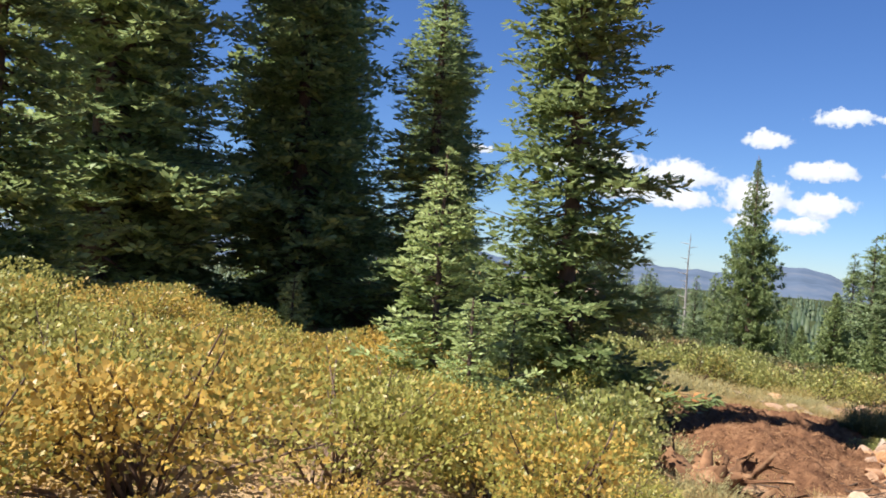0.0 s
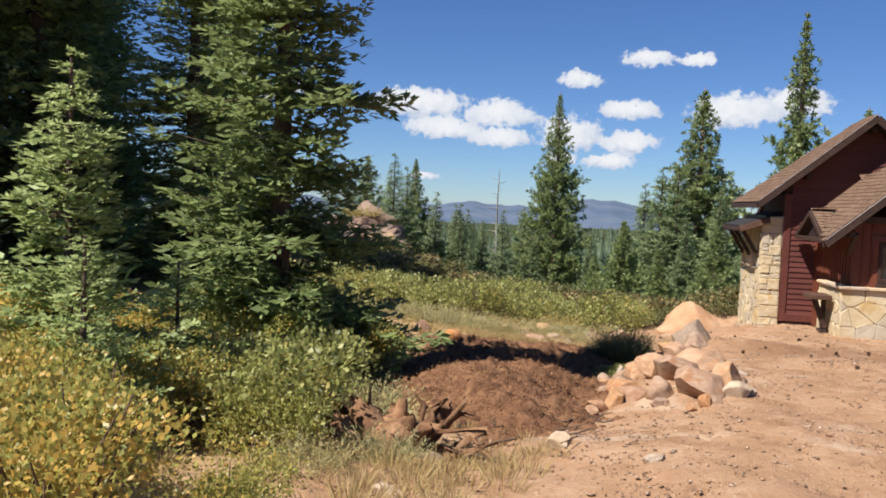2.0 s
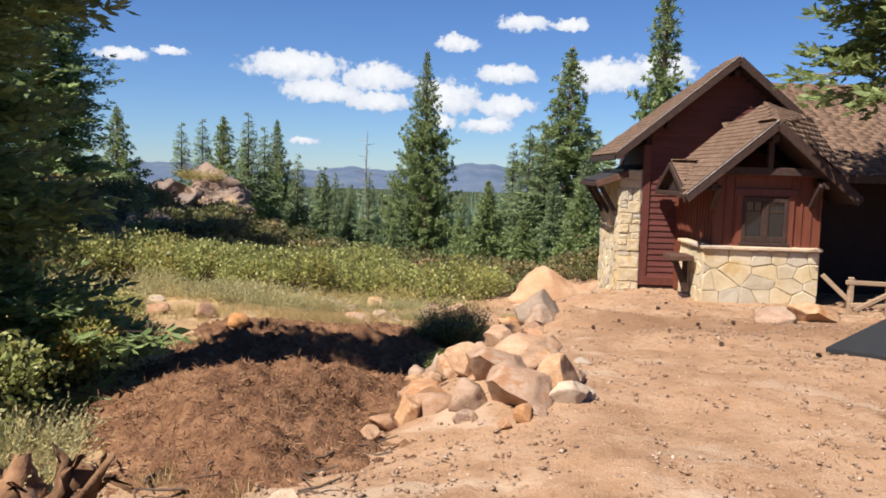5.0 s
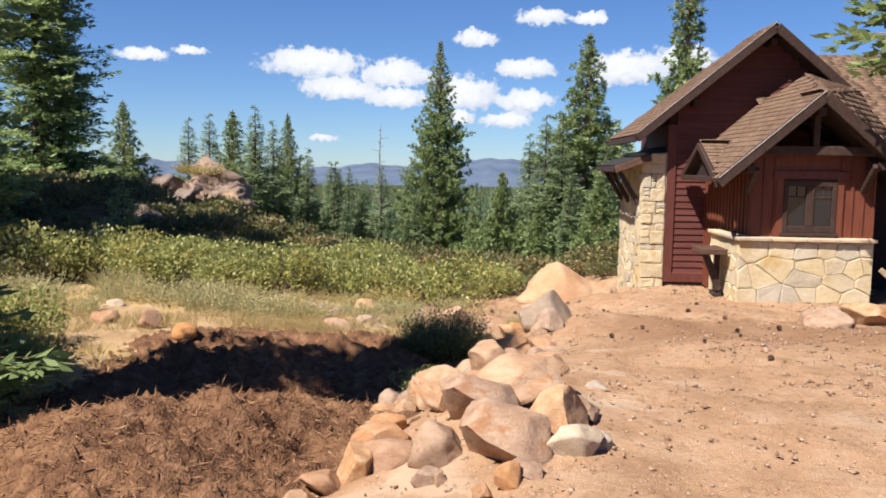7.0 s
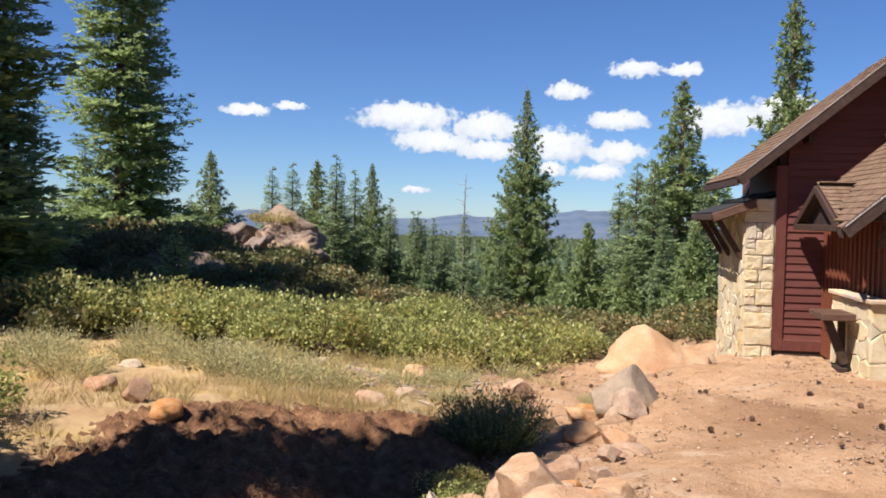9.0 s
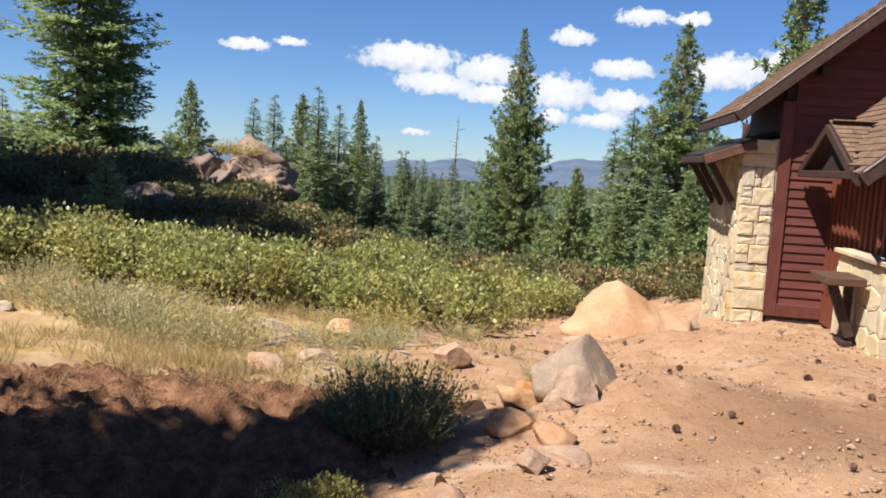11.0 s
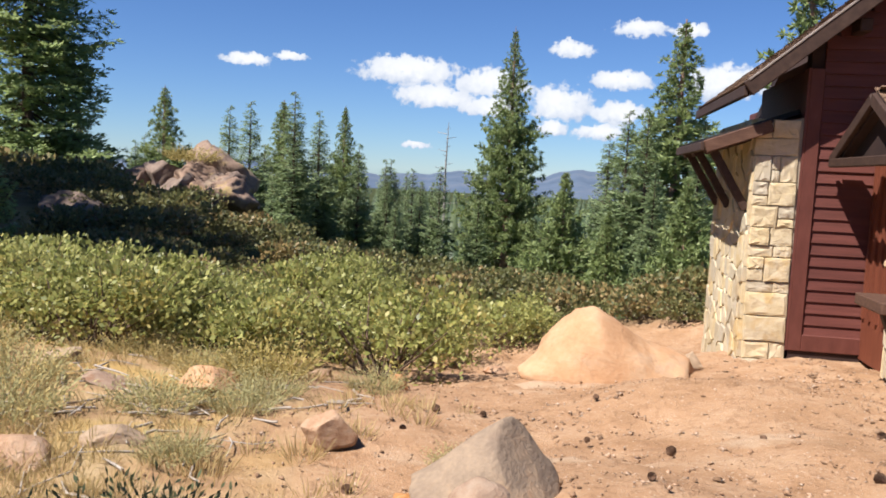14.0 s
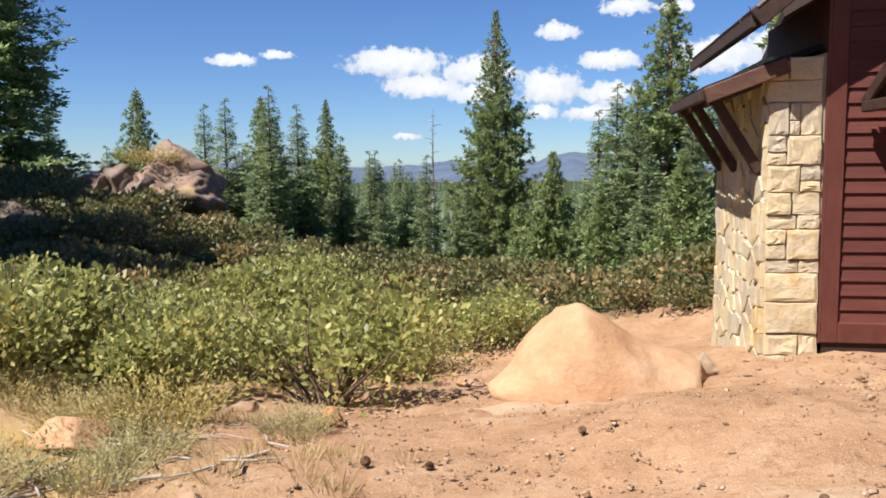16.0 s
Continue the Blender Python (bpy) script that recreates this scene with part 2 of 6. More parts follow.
def rock_material(name, stops, stain, crack=3.0, vary=0.2):
    k = Mat(name)
    v = k.coord()
    a, b, c = k.noise(v, 2.2, 6, 0.6), k.noise(v, 18, 5, 0.65), k.noise(v, 70, 3)
    col = k.ramp(k.mathn("ADD", k.mathn("MULTIPLY", a, 0.75), k.mathn("MULTIPLY", b, 0.25)), stops)
    col = k.mix(k.mathn("MULTIPLY", k.step(k.noise(v, 1.3, 5, 0.7), 0.54, 0.66), 0.75), col, stain)
    vo = k.n("ShaderNodeTexVoronoi")
    vo.feature = "DISTANCE_TO_EDGE"
    vo.inputs["Scale"].default_value = crack
    k.l(k.mix(0.25, v, k.n("ShaderNodeTexNoise").outputs[1]), vo.inputs["Vector"])
    line = k.step(vo.outputs["Distance"], 0.0, 0.03)
    col = k.mix(k.mathn("MULTIPLY", k.mathn("SUBTRACT", 1.0, line), 0.1), col, (0.12, 0.075, 0.053))
    oi = k.n("ShaderNodeObjectInfo")
    hsv = k.n("ShaderNodeHueSaturation")
    k.l(k.mathn("ADD", k.mathn("MULTIPLY", oi.outputs["Random"], 2 * vary), 1 - vary), hsv.inputs["Value"])
    k.l(k.mathn("ADD", k.mathn("MULTIPLY", oi.outputs["Random"], 0.4), 0.95), hsv.inputs["Saturation"])
    k.l(col, hsv.inputs["Color"])
    k.color(hsv.outputs[0])
    k.rough(0.9, 0.2)
    k.bump(k.mathn("ADD", k.mathn("ADD", k.mathn("MULTIPLY", a, 0.5), k.mathn("MULTIPLY", b, 0.4)), k.mathn("ADD", k.mathn("MULTIPLY", c, 0.12), k.mathn("MULTIPLY", line, 0.03))), 0.7, 0.035)
    return k.m


M = {
    "earth": ground_material(),
    "fir": foliage("fir_needles", (0.073, 0.112, 0.036), (0.172, 0.224, 0.076), (0.292, 0.344, 0.133), leak=0.4),
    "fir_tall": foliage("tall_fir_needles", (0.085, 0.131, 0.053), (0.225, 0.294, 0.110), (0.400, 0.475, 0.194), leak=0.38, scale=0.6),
    "fir_far": foliage("far_fir_needles", (0.08, 0.125, 0.058), (0.19, 0.25, 0.115), (0.32, 0.375, 0.185), leak=0.38),
    "fir_young": foliage("young_fir_needles", (0.13, 0.18, 0.06), (0.31, 0.38, 0.14), (0.48, 0.54, 0.23), leak=0.4),
    "pine": foliage("pine_needles", (0.088, 0.128, 0.047), (0.196, 0.253, 0.091), (0.330, 0.372, 0.150), leak=0.36, scale=0.7),
    "woods": foliage("far_woods_needles", (0.03, 0.052, 0.026), (0.056, 0.086, 0.041), (0.095, 0.12, 0.056), leak=0.15, scale=0.05),
    "brush_warm": foliage("brush_leaves_turning", (0.147, 0.165, 0.039), (0.338, 0.329, 0.077), (0.538, 0.494, 0.165), (0.503, 0.321, 0.070), 0.33, gloss=0.42, leak=0.4),
    "brush": foliage("brush_leaves", (0.080, 0.099, 0.029), (0.255, 0.274, 0.072), (0.549, 0.520, 0.208), (0.397, 0.321, 0.095), 0.14, gloss=0.46, leak=0.4),
    "brush_dull": foliage("hill_brush_leaves", (0.06, 0.073, 0.026), (0.138, 0.142, 0.052), (0.249, 0.224, 0.09), (0.292, 0.206, 0.086), 0.25, gloss=0.5, leak=0.3),
    "sage": foliage("sage_leaves", (0.206, 0.202, 0.09), (0.37, 0.344, 0.163), (0.516, 0.464, 0.249), (0.473, 0.361, 0.146), 0.24, gloss=0.8, leak=0.35),
    "rabbit": foliage("rabbitbrush_leaves", (0.053, 0.076, 0.032), (0.116, 0.144, 0.063), (0.232, 0.255, 0.128), gloss=0.7),
    "yellow": foliage("yellow_bloom", (0.258, 0.206, 0.06), (0.387, 0.31, 0.103), (0.473, 0.387, 0.155), gloss=0.8),
    "straw": foliage("dry_grass", (0.275, 0.189, 0.077), (0.43, 0.318, 0.138), (0.533, 0.43, 0.215), gloss=0.8),
    "twig": plain("twigs", [(0.3, (0.068, 0.041, 0.026)), (0.7, (0.165, 0.112, 0.075))], 20),
    "grey_wood": plain("weathered_branch", [(0.3, (0.225, 0.188, 0.15)), (0.7, (0.39, 0.345, 0.3))], 10, stretch=(1, 1, 4)),
    "bark": plain("fir_bark", [(0.3, (0.041, 0.026, 0.019)), (0.55, (0.105, 0.068, 0.049)), (0.75, (0.188, 0.128, 0.09))], 4, bump=0.9, dist=0.04, stretch=(3, 3, 0.7)),
    "pine_bark": plain("pine_bark", [(0.34, (0.068, 0.034, 0.022)), (0.5, (0.27, 0.165, 0.12)), (0.72, (0.39, 0.277, 0.21))], 4, bump=1.0, dist=0.05, stretch=(3, 3, 0.6)),
    "snag": plain("dead_grey_wood", [(0.3, (0.165, 0.15, 0.135)), (0.7, (0.338, 0.315, 0.285))], 4, stretch=(2, 2, 0.5)),
    "rock": rock_material("tan_granite", [(0.3, (0.255, 0.15, 0.098)), (0.5, (0.375, 0.255, 0.176)), (0.7, (0.45, 0.345, 0.255))], (0.315, 0.158, 0.083)),
    "rock_red": rock_material("rust_stone", [(0.3, (0.27, 0.143, 0.083)), (0.5, (0.375, 0.225, 0.139)), (0.7, (0.427, 0.3, 0.21))], (0.285, 0.15, 0.09)),
    "rock_white": rock_material("pale_stone", [(0.3, (0.375, 0.277, 0.195)), (0.5, (0.45, 0.36, 0.27)), (0.7, (0.503, 0.427, 0.345))], (0.375, 0.27, 0.188)),
    "rock_grey": rock_material("grey_stone", [(0.3, (0.225, 0.173, 0.128)), (0.5, (0.33, 0.255, 0.191)), (0.7, (0.405, 0.33, 0.255))], (0.345, 0.247, 0.18)),
    "boulder": rock_material("sandy_boulder", [(0.3, (0.345, 0.203, 0.124)), (0.5, (0.42, 0.27, 0.173)), (0.7, (0.465, 0.338, 0.232))], (0.375, 0.27, 0.195), crack=1.2, vary=0.03),
    "rock_split": rock_material("split_stone", [(0.3, (0.18, 0.139, 0.109)), (0.5, (0.27, 0.21, 0.158)), (0.7, (0.39, 0.285, 0.199))], (0.375, 0.255, 0.173), crack=1.4, vary=0.03),
    "outcrop": rock_material("lava_outcrop", [(0.3, (0.11, 0.08, 0.066)), (0.5, (0.2, 0.15, 0.122)), (0.7, (0.3, 0.235, 0.19))], (0.3, 0.24, 0.14), crack=1.6),
    "mulch": plain("bark_mulch", [(0.3, (0.057, 0.028, 0.017)), (0.5, (0.137, 0.069, 0.036)), (0.72, (0.252, 0.141, 0.076))], 7, 0.95, 1.0, 0.06, fine=45, spec=0.1),
    "shred": plain("shredded_bark", [(0.3, (0.092, 0.046, 0.026)), (0.55, (0.223, 0.121, 0.062)), (0.75, (0.385, 0.238, 0.121))], 3, 0.95, 0.2, vary=0.45, spec=0.1),
    "siding": plain("red_brown_siding", [(0.3, (0.077, 0.024, 0.018)), (0.55, (0.116, 0.036, 0.028)), (0.75, (0.149, 0.052, 0.040))], 3, 0.6, 0.25, 0.006, (0.6, 8, 8), 0.15),
    "batten": plain("red_board_and_batten", [(0.3, (0.096, 0.028, 0.015)), (0.55, (0.142, 0.042, 0.022)), (0.75, (0.181, 0.058, 0.033))], 3, 0.6, 0.25, 0.006, (8, 8, 0.6), 0.12),
    "trim": plain("dark_red_trim", [(0.3, (0.084, 0.026, 0.019)), (0.6, (0.123, 0.040, 0.030)), (0.8, (0.162, 0.058, 0.044))], 4, 0.55, 0.25, 0.005, (3, 3, 1), 0.1),
    "timber": plain("dark_brown_timber", [(0.3, (0.026, 0.013, 0.01)), (0.55, (0.049, 0.027, 0.019)), (0.8, (0.083, 0.05, 0.038))], 4, 0.7, 0.3, 0.006, (3, 3, 3), 0.15),
    "timber_warm": plain("worn_brown_timber", [(0.3, (0.056, 0.026, 0.017)), (0.55, (0.098, 0.05, 0.032)), (0.8, (0.15, 0.083, 0.056))], 4, 0.7, 0.3, 0.006, (1, 6, 6), 0.15),
    "drip": plain("brown_metal_edge", [(0.3, (0.15, 0.12, 0.098)), (0.7, (0.27, 0.225, 0.195))], 5, 0.45, 0.1, spec=0.5),
    # near-black soffits; also stands in for shade inside the side gable and garage
    "near_black": plain("dark_soffit", [(0.3, (0.022, 0.012, 0.01)), (0.7, (0.041, 0.022, 0.018))], 4, 0.8),
    "flashing": plain("black_metal_edge", [(0.3, (0.015, 0.013, 0.013)), (0.7, (0.034, 0.03, 0.028))], 4, 0.8, 0.1),
    "shingle": plain("brown_roof_shingle", [(0.3, (0.086, 0.053, 0.034)), (0.5, (0.143, 0.09, 0.06)), (0.75, (0.203, 0.135, 0.094))], 9, 0.95, 0.5, 0.006, vary=0.28, fine=120, spec=0.1),
    "wall_stone": rock_material("cream_wall_stone", [(0.3, (0.4, 0.325, 0.215)), (0.5, (0.5, 0.425, 0.305)), (0.7, (0.56, 0.5, 0.395))], (0.44, 0.32, 0.18), crack=1.5, vary=0.14),
    "mortar": plain("sandy_mortar", [(0.3, (0.3, 0.247, 0.18)), (0.7, (0.375, 0.323, 0.247))], 12, 0.95, 0.6),
    "asphalt": plain("fresh_asphalt", [(0.3, (0.013, 0.013, 0.013)), (0.7, (0.025, 0.025, 0.026))], 8, 0.9, 0.6, fine=90),
    "cone": plain("pine_cone", [(0.3, (0.075, 0.041, 0.026)), (0.7, (0.18, 0.105, 0.064))], 30, 0.9),
    "clod": plain("earth_clod", [(0.3, (0.2, 0.115, 0.065)), (0.5, (0.33, 0.205, 0.125)), (0.72, (0.58, 0.48, 0.38))], 20, 0.95, vary=0.5, spec=0.1),
    "root": plain("torn_root_wood", [(0.3, (0.09, 0.041, 0.021)), (0.5, (0.225, 0.116, 0.056)), (0.72, (0.375, 0.232, 0.128))], 6, 0.9, 0.8, 0.03, vary=0.4),
    "lumber": plain("raw_lumber", [(0.3, (0.225, 0.143, 0.083)), (0.7, (0.375, 0.27, 0.173))], 5, 0.8, stretch=(1, 1, 5)),
    # distance haze is mixed into this blue-grey base colour
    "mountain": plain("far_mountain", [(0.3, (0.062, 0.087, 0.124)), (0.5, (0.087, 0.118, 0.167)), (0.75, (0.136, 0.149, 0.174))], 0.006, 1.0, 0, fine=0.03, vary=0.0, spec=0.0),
}


def glass_material():
    k = Mat("window_glass")
    k.color((0.015, 0.017, 0.019))
    k.rough(0.04, 0.6)
    return k.m


M["glass"] = glass_material()


# ---- mesh helpers ----
rng = np.random.default_rng(7)


def part(name, bm, material, parent=None, label=""):
    """Link a bmesh as one mesh object, under a thing where one is given."""
    me = bpy.data.meshes.new(name)
    bm.to_mesh(me)
    bm.free()
    me.materials.append(M[material])
    ob = new(name, me)
    if parent is not None:
        ob.parent = parent
    if label:
        ob["label"] = label
    return ob


def mesh_np(name, verts, faces, material, smooth=False):
    """A mesh from arrays; faces all with the same number of corners."""
    me = bpy.data.meshes.new(name)
    faces = np.asarray(faces, dtype=np.int32)
    n, c = faces.shape
    me.vertices.add(len(verts))
    me.vertices.foreach_set("co", np.asarray(verts, dtype=np.float32).ravel())
    me.loops.add(n * c)
    me.loops.foreach_set("vertex_index", faces.ravel())
    me.polygons.add(n)
    me.polygons.foreach_set("loop_start", np.arange(0, n * c, c, dtype=np.int32))
    me.polygons.foreach_set("loop_total", np.full(n, c, dtype=np.int32))
    me.update(calc_edges=True)
    me.validate()
    me.materials.append(M[material])
    if smooth:
        me.polygons.foreach_set("use_smooth", np.ones(n, dtype=bool))
    return me


def under(name, me, parent=None, label="", m=None):
    ob = new(name, me)
    if parent is not None:
        ob.parent = parent
    if label:
        ob["label"] = label
    if m is not None:
        ob.matrix_basis = m
    return ob


def empty(name, x, y, z, rz=0.0, scale=1.0):
    ob = new(name)
    ob.matrix_basis = Matrix.Translation((x, y, z)) @ Euler((0, 0, radians(rz))).to_matrix().to_4x4() @ Matrix.Scale(scale, 4)
    return ob


def box_bm(bm, lo, hi, m=None, bevel=0.0):
    """A box between two corners, with worn edges where asked."""
    r = bmesh.ops.create_cube(bm, size=1)
    s = [h - l for l, h in zip(lo, hi)]
    c = [(h + l) / 2 for l, h in zip(lo, hi)]
    t = Matrix.Translation(c) @ Matrix.Diagonal((*s, 1))
    bmesh.ops.transform(bm, matrix=(m @ t if m is not None else t), verts=r["verts"])
    if bevel:
        es = list({e for v in r["verts"] for e in v.link_edges})
        bmesh.ops.bevel(bm, geom=es, offset=bevel, segments=1, affect="EDGES")
    return bm


def box(name, lo, hi, material, parent=None, label="", bevel=0.0, m=None):
    return part(name, box_bm(bmesh.new(), lo, hi, m, bevel), material, parent, label)


def beam(name, a, b, w, h, material, parent=None, bevel=0.01, label="", up=(0, 0, 1)):
    """A squared timber from a to b."""
    a, b = Vector(a), Vector(b)
    d = (b - a)
    y = d.normalized()
    x = y.cross(Vector(up)).normalized()
    z = x.cross(y)
    m = Matrix((x, y, z)).transposed().to_4x4()
    m.translation = a
    return part(name, box_bm(bmesh.new(), (-w / 2, 0, -h / 2), (w / 2, d.length, h / 2), m, bevel), material, parent, label)


def slab(name, pts, thick, material, parent=None, label=""):
    """A plate over a flat polygon, thickened downwards along its normal."""
    bm = bmesh.new()
    vs = [bm.verts.new(p) for p in pts]
    f = bm.faces.new(vs)
    f.normal_update()
    n = f.normal.copy() * (1 if f.normal.z >= 0 else -1)
    r = bmesh.ops.extrude_face_region(bm, geom=[f])
    bmesh.ops.translate(bm, vec=-n * thick, verts=[g for g in r["geom"] if isinstance(g, bmesh.types.BMVert)])
    bmesh.ops.recalc_face_normals(bm, faces=bm.faces)
    return part(name, bm, material, parent, label)


def tube(points, radii, sides=7):
    """Arrays of a tapering tube along points."""
    pts = np.array(points, dtype=float)
    vs, fs = [], []
    for i, p in enumerate(pts):
        d = pts[min(i + 1, len(pts) - 1)] - pts[max(i - 1, 0)]
        d = d / (np.linalg.norm(d) + 1e-9)
        a = np.cross(d, (0.3, 0.9, 0.2) if abs(d[2]) > 0.7 else (0, 0, 1.0))
        a /= np.linalg.norm(a)
        b = np.cross(d, a)
        for k in range(sides):
            t = 2 * math.pi * k / sides
            vs.append(p + radii[i] * (a * math.cos(t) + b * math.sin(t)))
    for i in range(len(pts) - 1):
        for k in range(sides):
            fs.append((i * sides + k, i * sides + (k + 1) % sides, (i + 1) * sides + (k + 1) % sides, (i + 1) * sides + k))
    return np.array(vs), np.array(fs)


def merge(parts):
    vs, fs, o = [], [], 0
    for v, f in parts:
        vs.append(v)
        fs.append(np.asarray(f) + o)
        o += len(v)
    return np.vstack(vs), np.vstack(fs)


def blades(base, along, side, length, width, fold=0.15):
    """Leaf-shaped quads: base point, direction, side vector, length and width for each."""
    base, along, side = (np.asarray(v, dtype=float) for v in (base, along, side))
    length, width = np.asarray(length)[:, None], np.asarray(width)[:, None]
    nrm = np.cross(along, side)
    mid = base + along * length * 0.5
    v = np.stack([base, mid + side * width * 0.5 + nrm * width * fold, base + along * length, mid - side * width * 0.5 + nrm * width * fold], axis=1).reshape(-1, 3)
    return v, np.arange(len(v)).reshape(-1, 4)


def unit(v):
    return v / (np.linalg.norm(v, axis=-1, keepdims=True) + 1e-9)


# ---- the lie of the land ----
def S(a, b, x):
    t = np.clip((x - a) / (b - a), 0, 1)
    return t * t * (3 - 2 * t)


def gauss(x, y, cx, cy, sx, sy):
    return np.exp(-((x - cx) / sx) ** 2 - ((y - cy) / sy) ** 2)


def lie(x, y):
    x, y = np.asarray(x, dtype=float), np.asarray(y, dtype=float)
    h = -0.12 - 0.05 * np.clip(y, -30, 26)
    h = h - 0.36 * S(0.4, -2.4, x) * S(3, 9, y)
    h = h + 0.26 * gauss(x, y, -6.0, 15.6, 1.6, 1.8)
    h = h - 0.45 * gauss(x, y, -3.6, 14.6, 1.5, 2.6) + 0.34 * gauss(x, y, -1.05, 13.7, 0.75, 1.5)
    h = h - 0.75 * S(20, 27, y) * S(-1.5, -5, x)
    h = h + 2.1 * gauss(x, y, -22, 32.5, 8, 7.5)
    h = h + 0.45 * gauss(x, y, -11, 5, 5, 6)
    h = h + 0.22 * gauss(x, y, -1.1, 18.6, 0.9, 1.0) + 0.18 * gauss(x, y, -1.4, 22.6, 0.9, 0.7)
    h = h - 0.34 * gauss(x, y, -1.9, 28.2, 1.5, 1.9)
    h = h - 8 * S(30, 78, y) - 7 * S(75, 260, np.hypot(x, y)) - 5 * S(25, 120, np.abs(x))
    h = h - 40 * S(300, 2500, np.hypot(x, y))
    return h


def rough(x, y):
    return (0.05 * np.sin(1.7 * x + 0.6 * np.sin(1.3 * y)) * np.sin(1.9 * y + 0.7 * np.sin(1.1 * x))
            + 0.016 * np.sin(6.1 * x + 1.3 * np.sin(4.3 * y)) * np.sin(5.3 * y + 1.1 * np.sin(5.9 * x)))


def ground_z(x, y):
    return float(lie(x, y) + rough(x, y))


def steps(lo, hi, step, far):
    mid = np.arange(lo, hi, step)
    a, out = step, []
    v = hi
    while v < far:
        out.append(v)
        a *= 1.22
        v += a
    out.append(far)
    b, v, neg = step, lo - step, []
    while v > -far:
        neg.append(v)
        b *= 1.22
        v -= b
    neg.append(-far)
    return np.concatenate([neg[::-1], mid, out])


def build_ground():
    xs, ys = steps(-13, 8, 0.13, 4200), steps(-4, 32, 0.15, 4200)
    gx, gy = np.meshgrid(xs, ys)
    jx, jy = gx + 0, gy + 0
    z = lie(jx, jy) + rough(jx, jy)
    fine = (np.abs(gx + 2) < 12) & (gy > -4) & (gy < 33)
    z = z + np.where(fine, rng.normal(0, 0.015, z.shape), 0)
    v = np.stack([jx, jy, z], axis=-1).reshape(-1, 3)
    nx = len(xs)
    i = (np.arange(len(ys) - 1)[:, None] * nx + np.arange(nx - 1)[None, :]).ravel()
    ob = under("ground", mesh_np("ground", v, np.stack([i, i + 1, i + nx + 1, i + nx], axis=1), "earth", True))
    tagged(ob, "bare orange-tan dirt slope running into dry straw-coloured grass", "ground", kind="structure")


build_ground()


def build_mountains():
    """A ridge on the horizon; the haze before it is painted in as blue."""
    az = np.radians(np.arange(-70, 130, 0.5))
    d = np.degrees(az)
    top = (0.15 + 1.0 * np.exp(-((d - 14) / 3.2) ** 2) + 0.45 * np.exp(-((d - 22.5) / 3.5) ** 2) + 0.5 * np.exp(-((d - 36.5) / 5) ** 2) + 0.5 * np.exp(-((d - 58) / 9) ** 2)
           + 0.5 * np.exp(-((d + 8) / 7) ** 2) + 0.07 * np.sin(d * 1.7) + 0.05 * np.sin(d * 3.9 + 1) - 0.62)
    rows = []
    for r, f in ((2300, 0.0), (2700, 0.45), (3000, 0.75), (3400, 1.0), (3900, 0.4)):
        z = -70 + f * (3400 * np.tan(np.radians(top)) + 70) + 9 * f * (1 - f) * np.sin(d * 5 + r)
        rows.append(np.stack([-np.sin(az) * r, np.cos(az) * r, z], axis=1))
    v = np.vstack(rows)
    n = len(az)
    i = (np.arange(4)[:, None] * n + np.arange(n - 1)[None, :]).ravel()
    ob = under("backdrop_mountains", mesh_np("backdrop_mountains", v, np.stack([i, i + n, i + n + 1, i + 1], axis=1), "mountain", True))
    tagged(ob, "mountain ridge on the far horizon with haze blue in its colour", "mountain", kind="structure")


build_mountains()


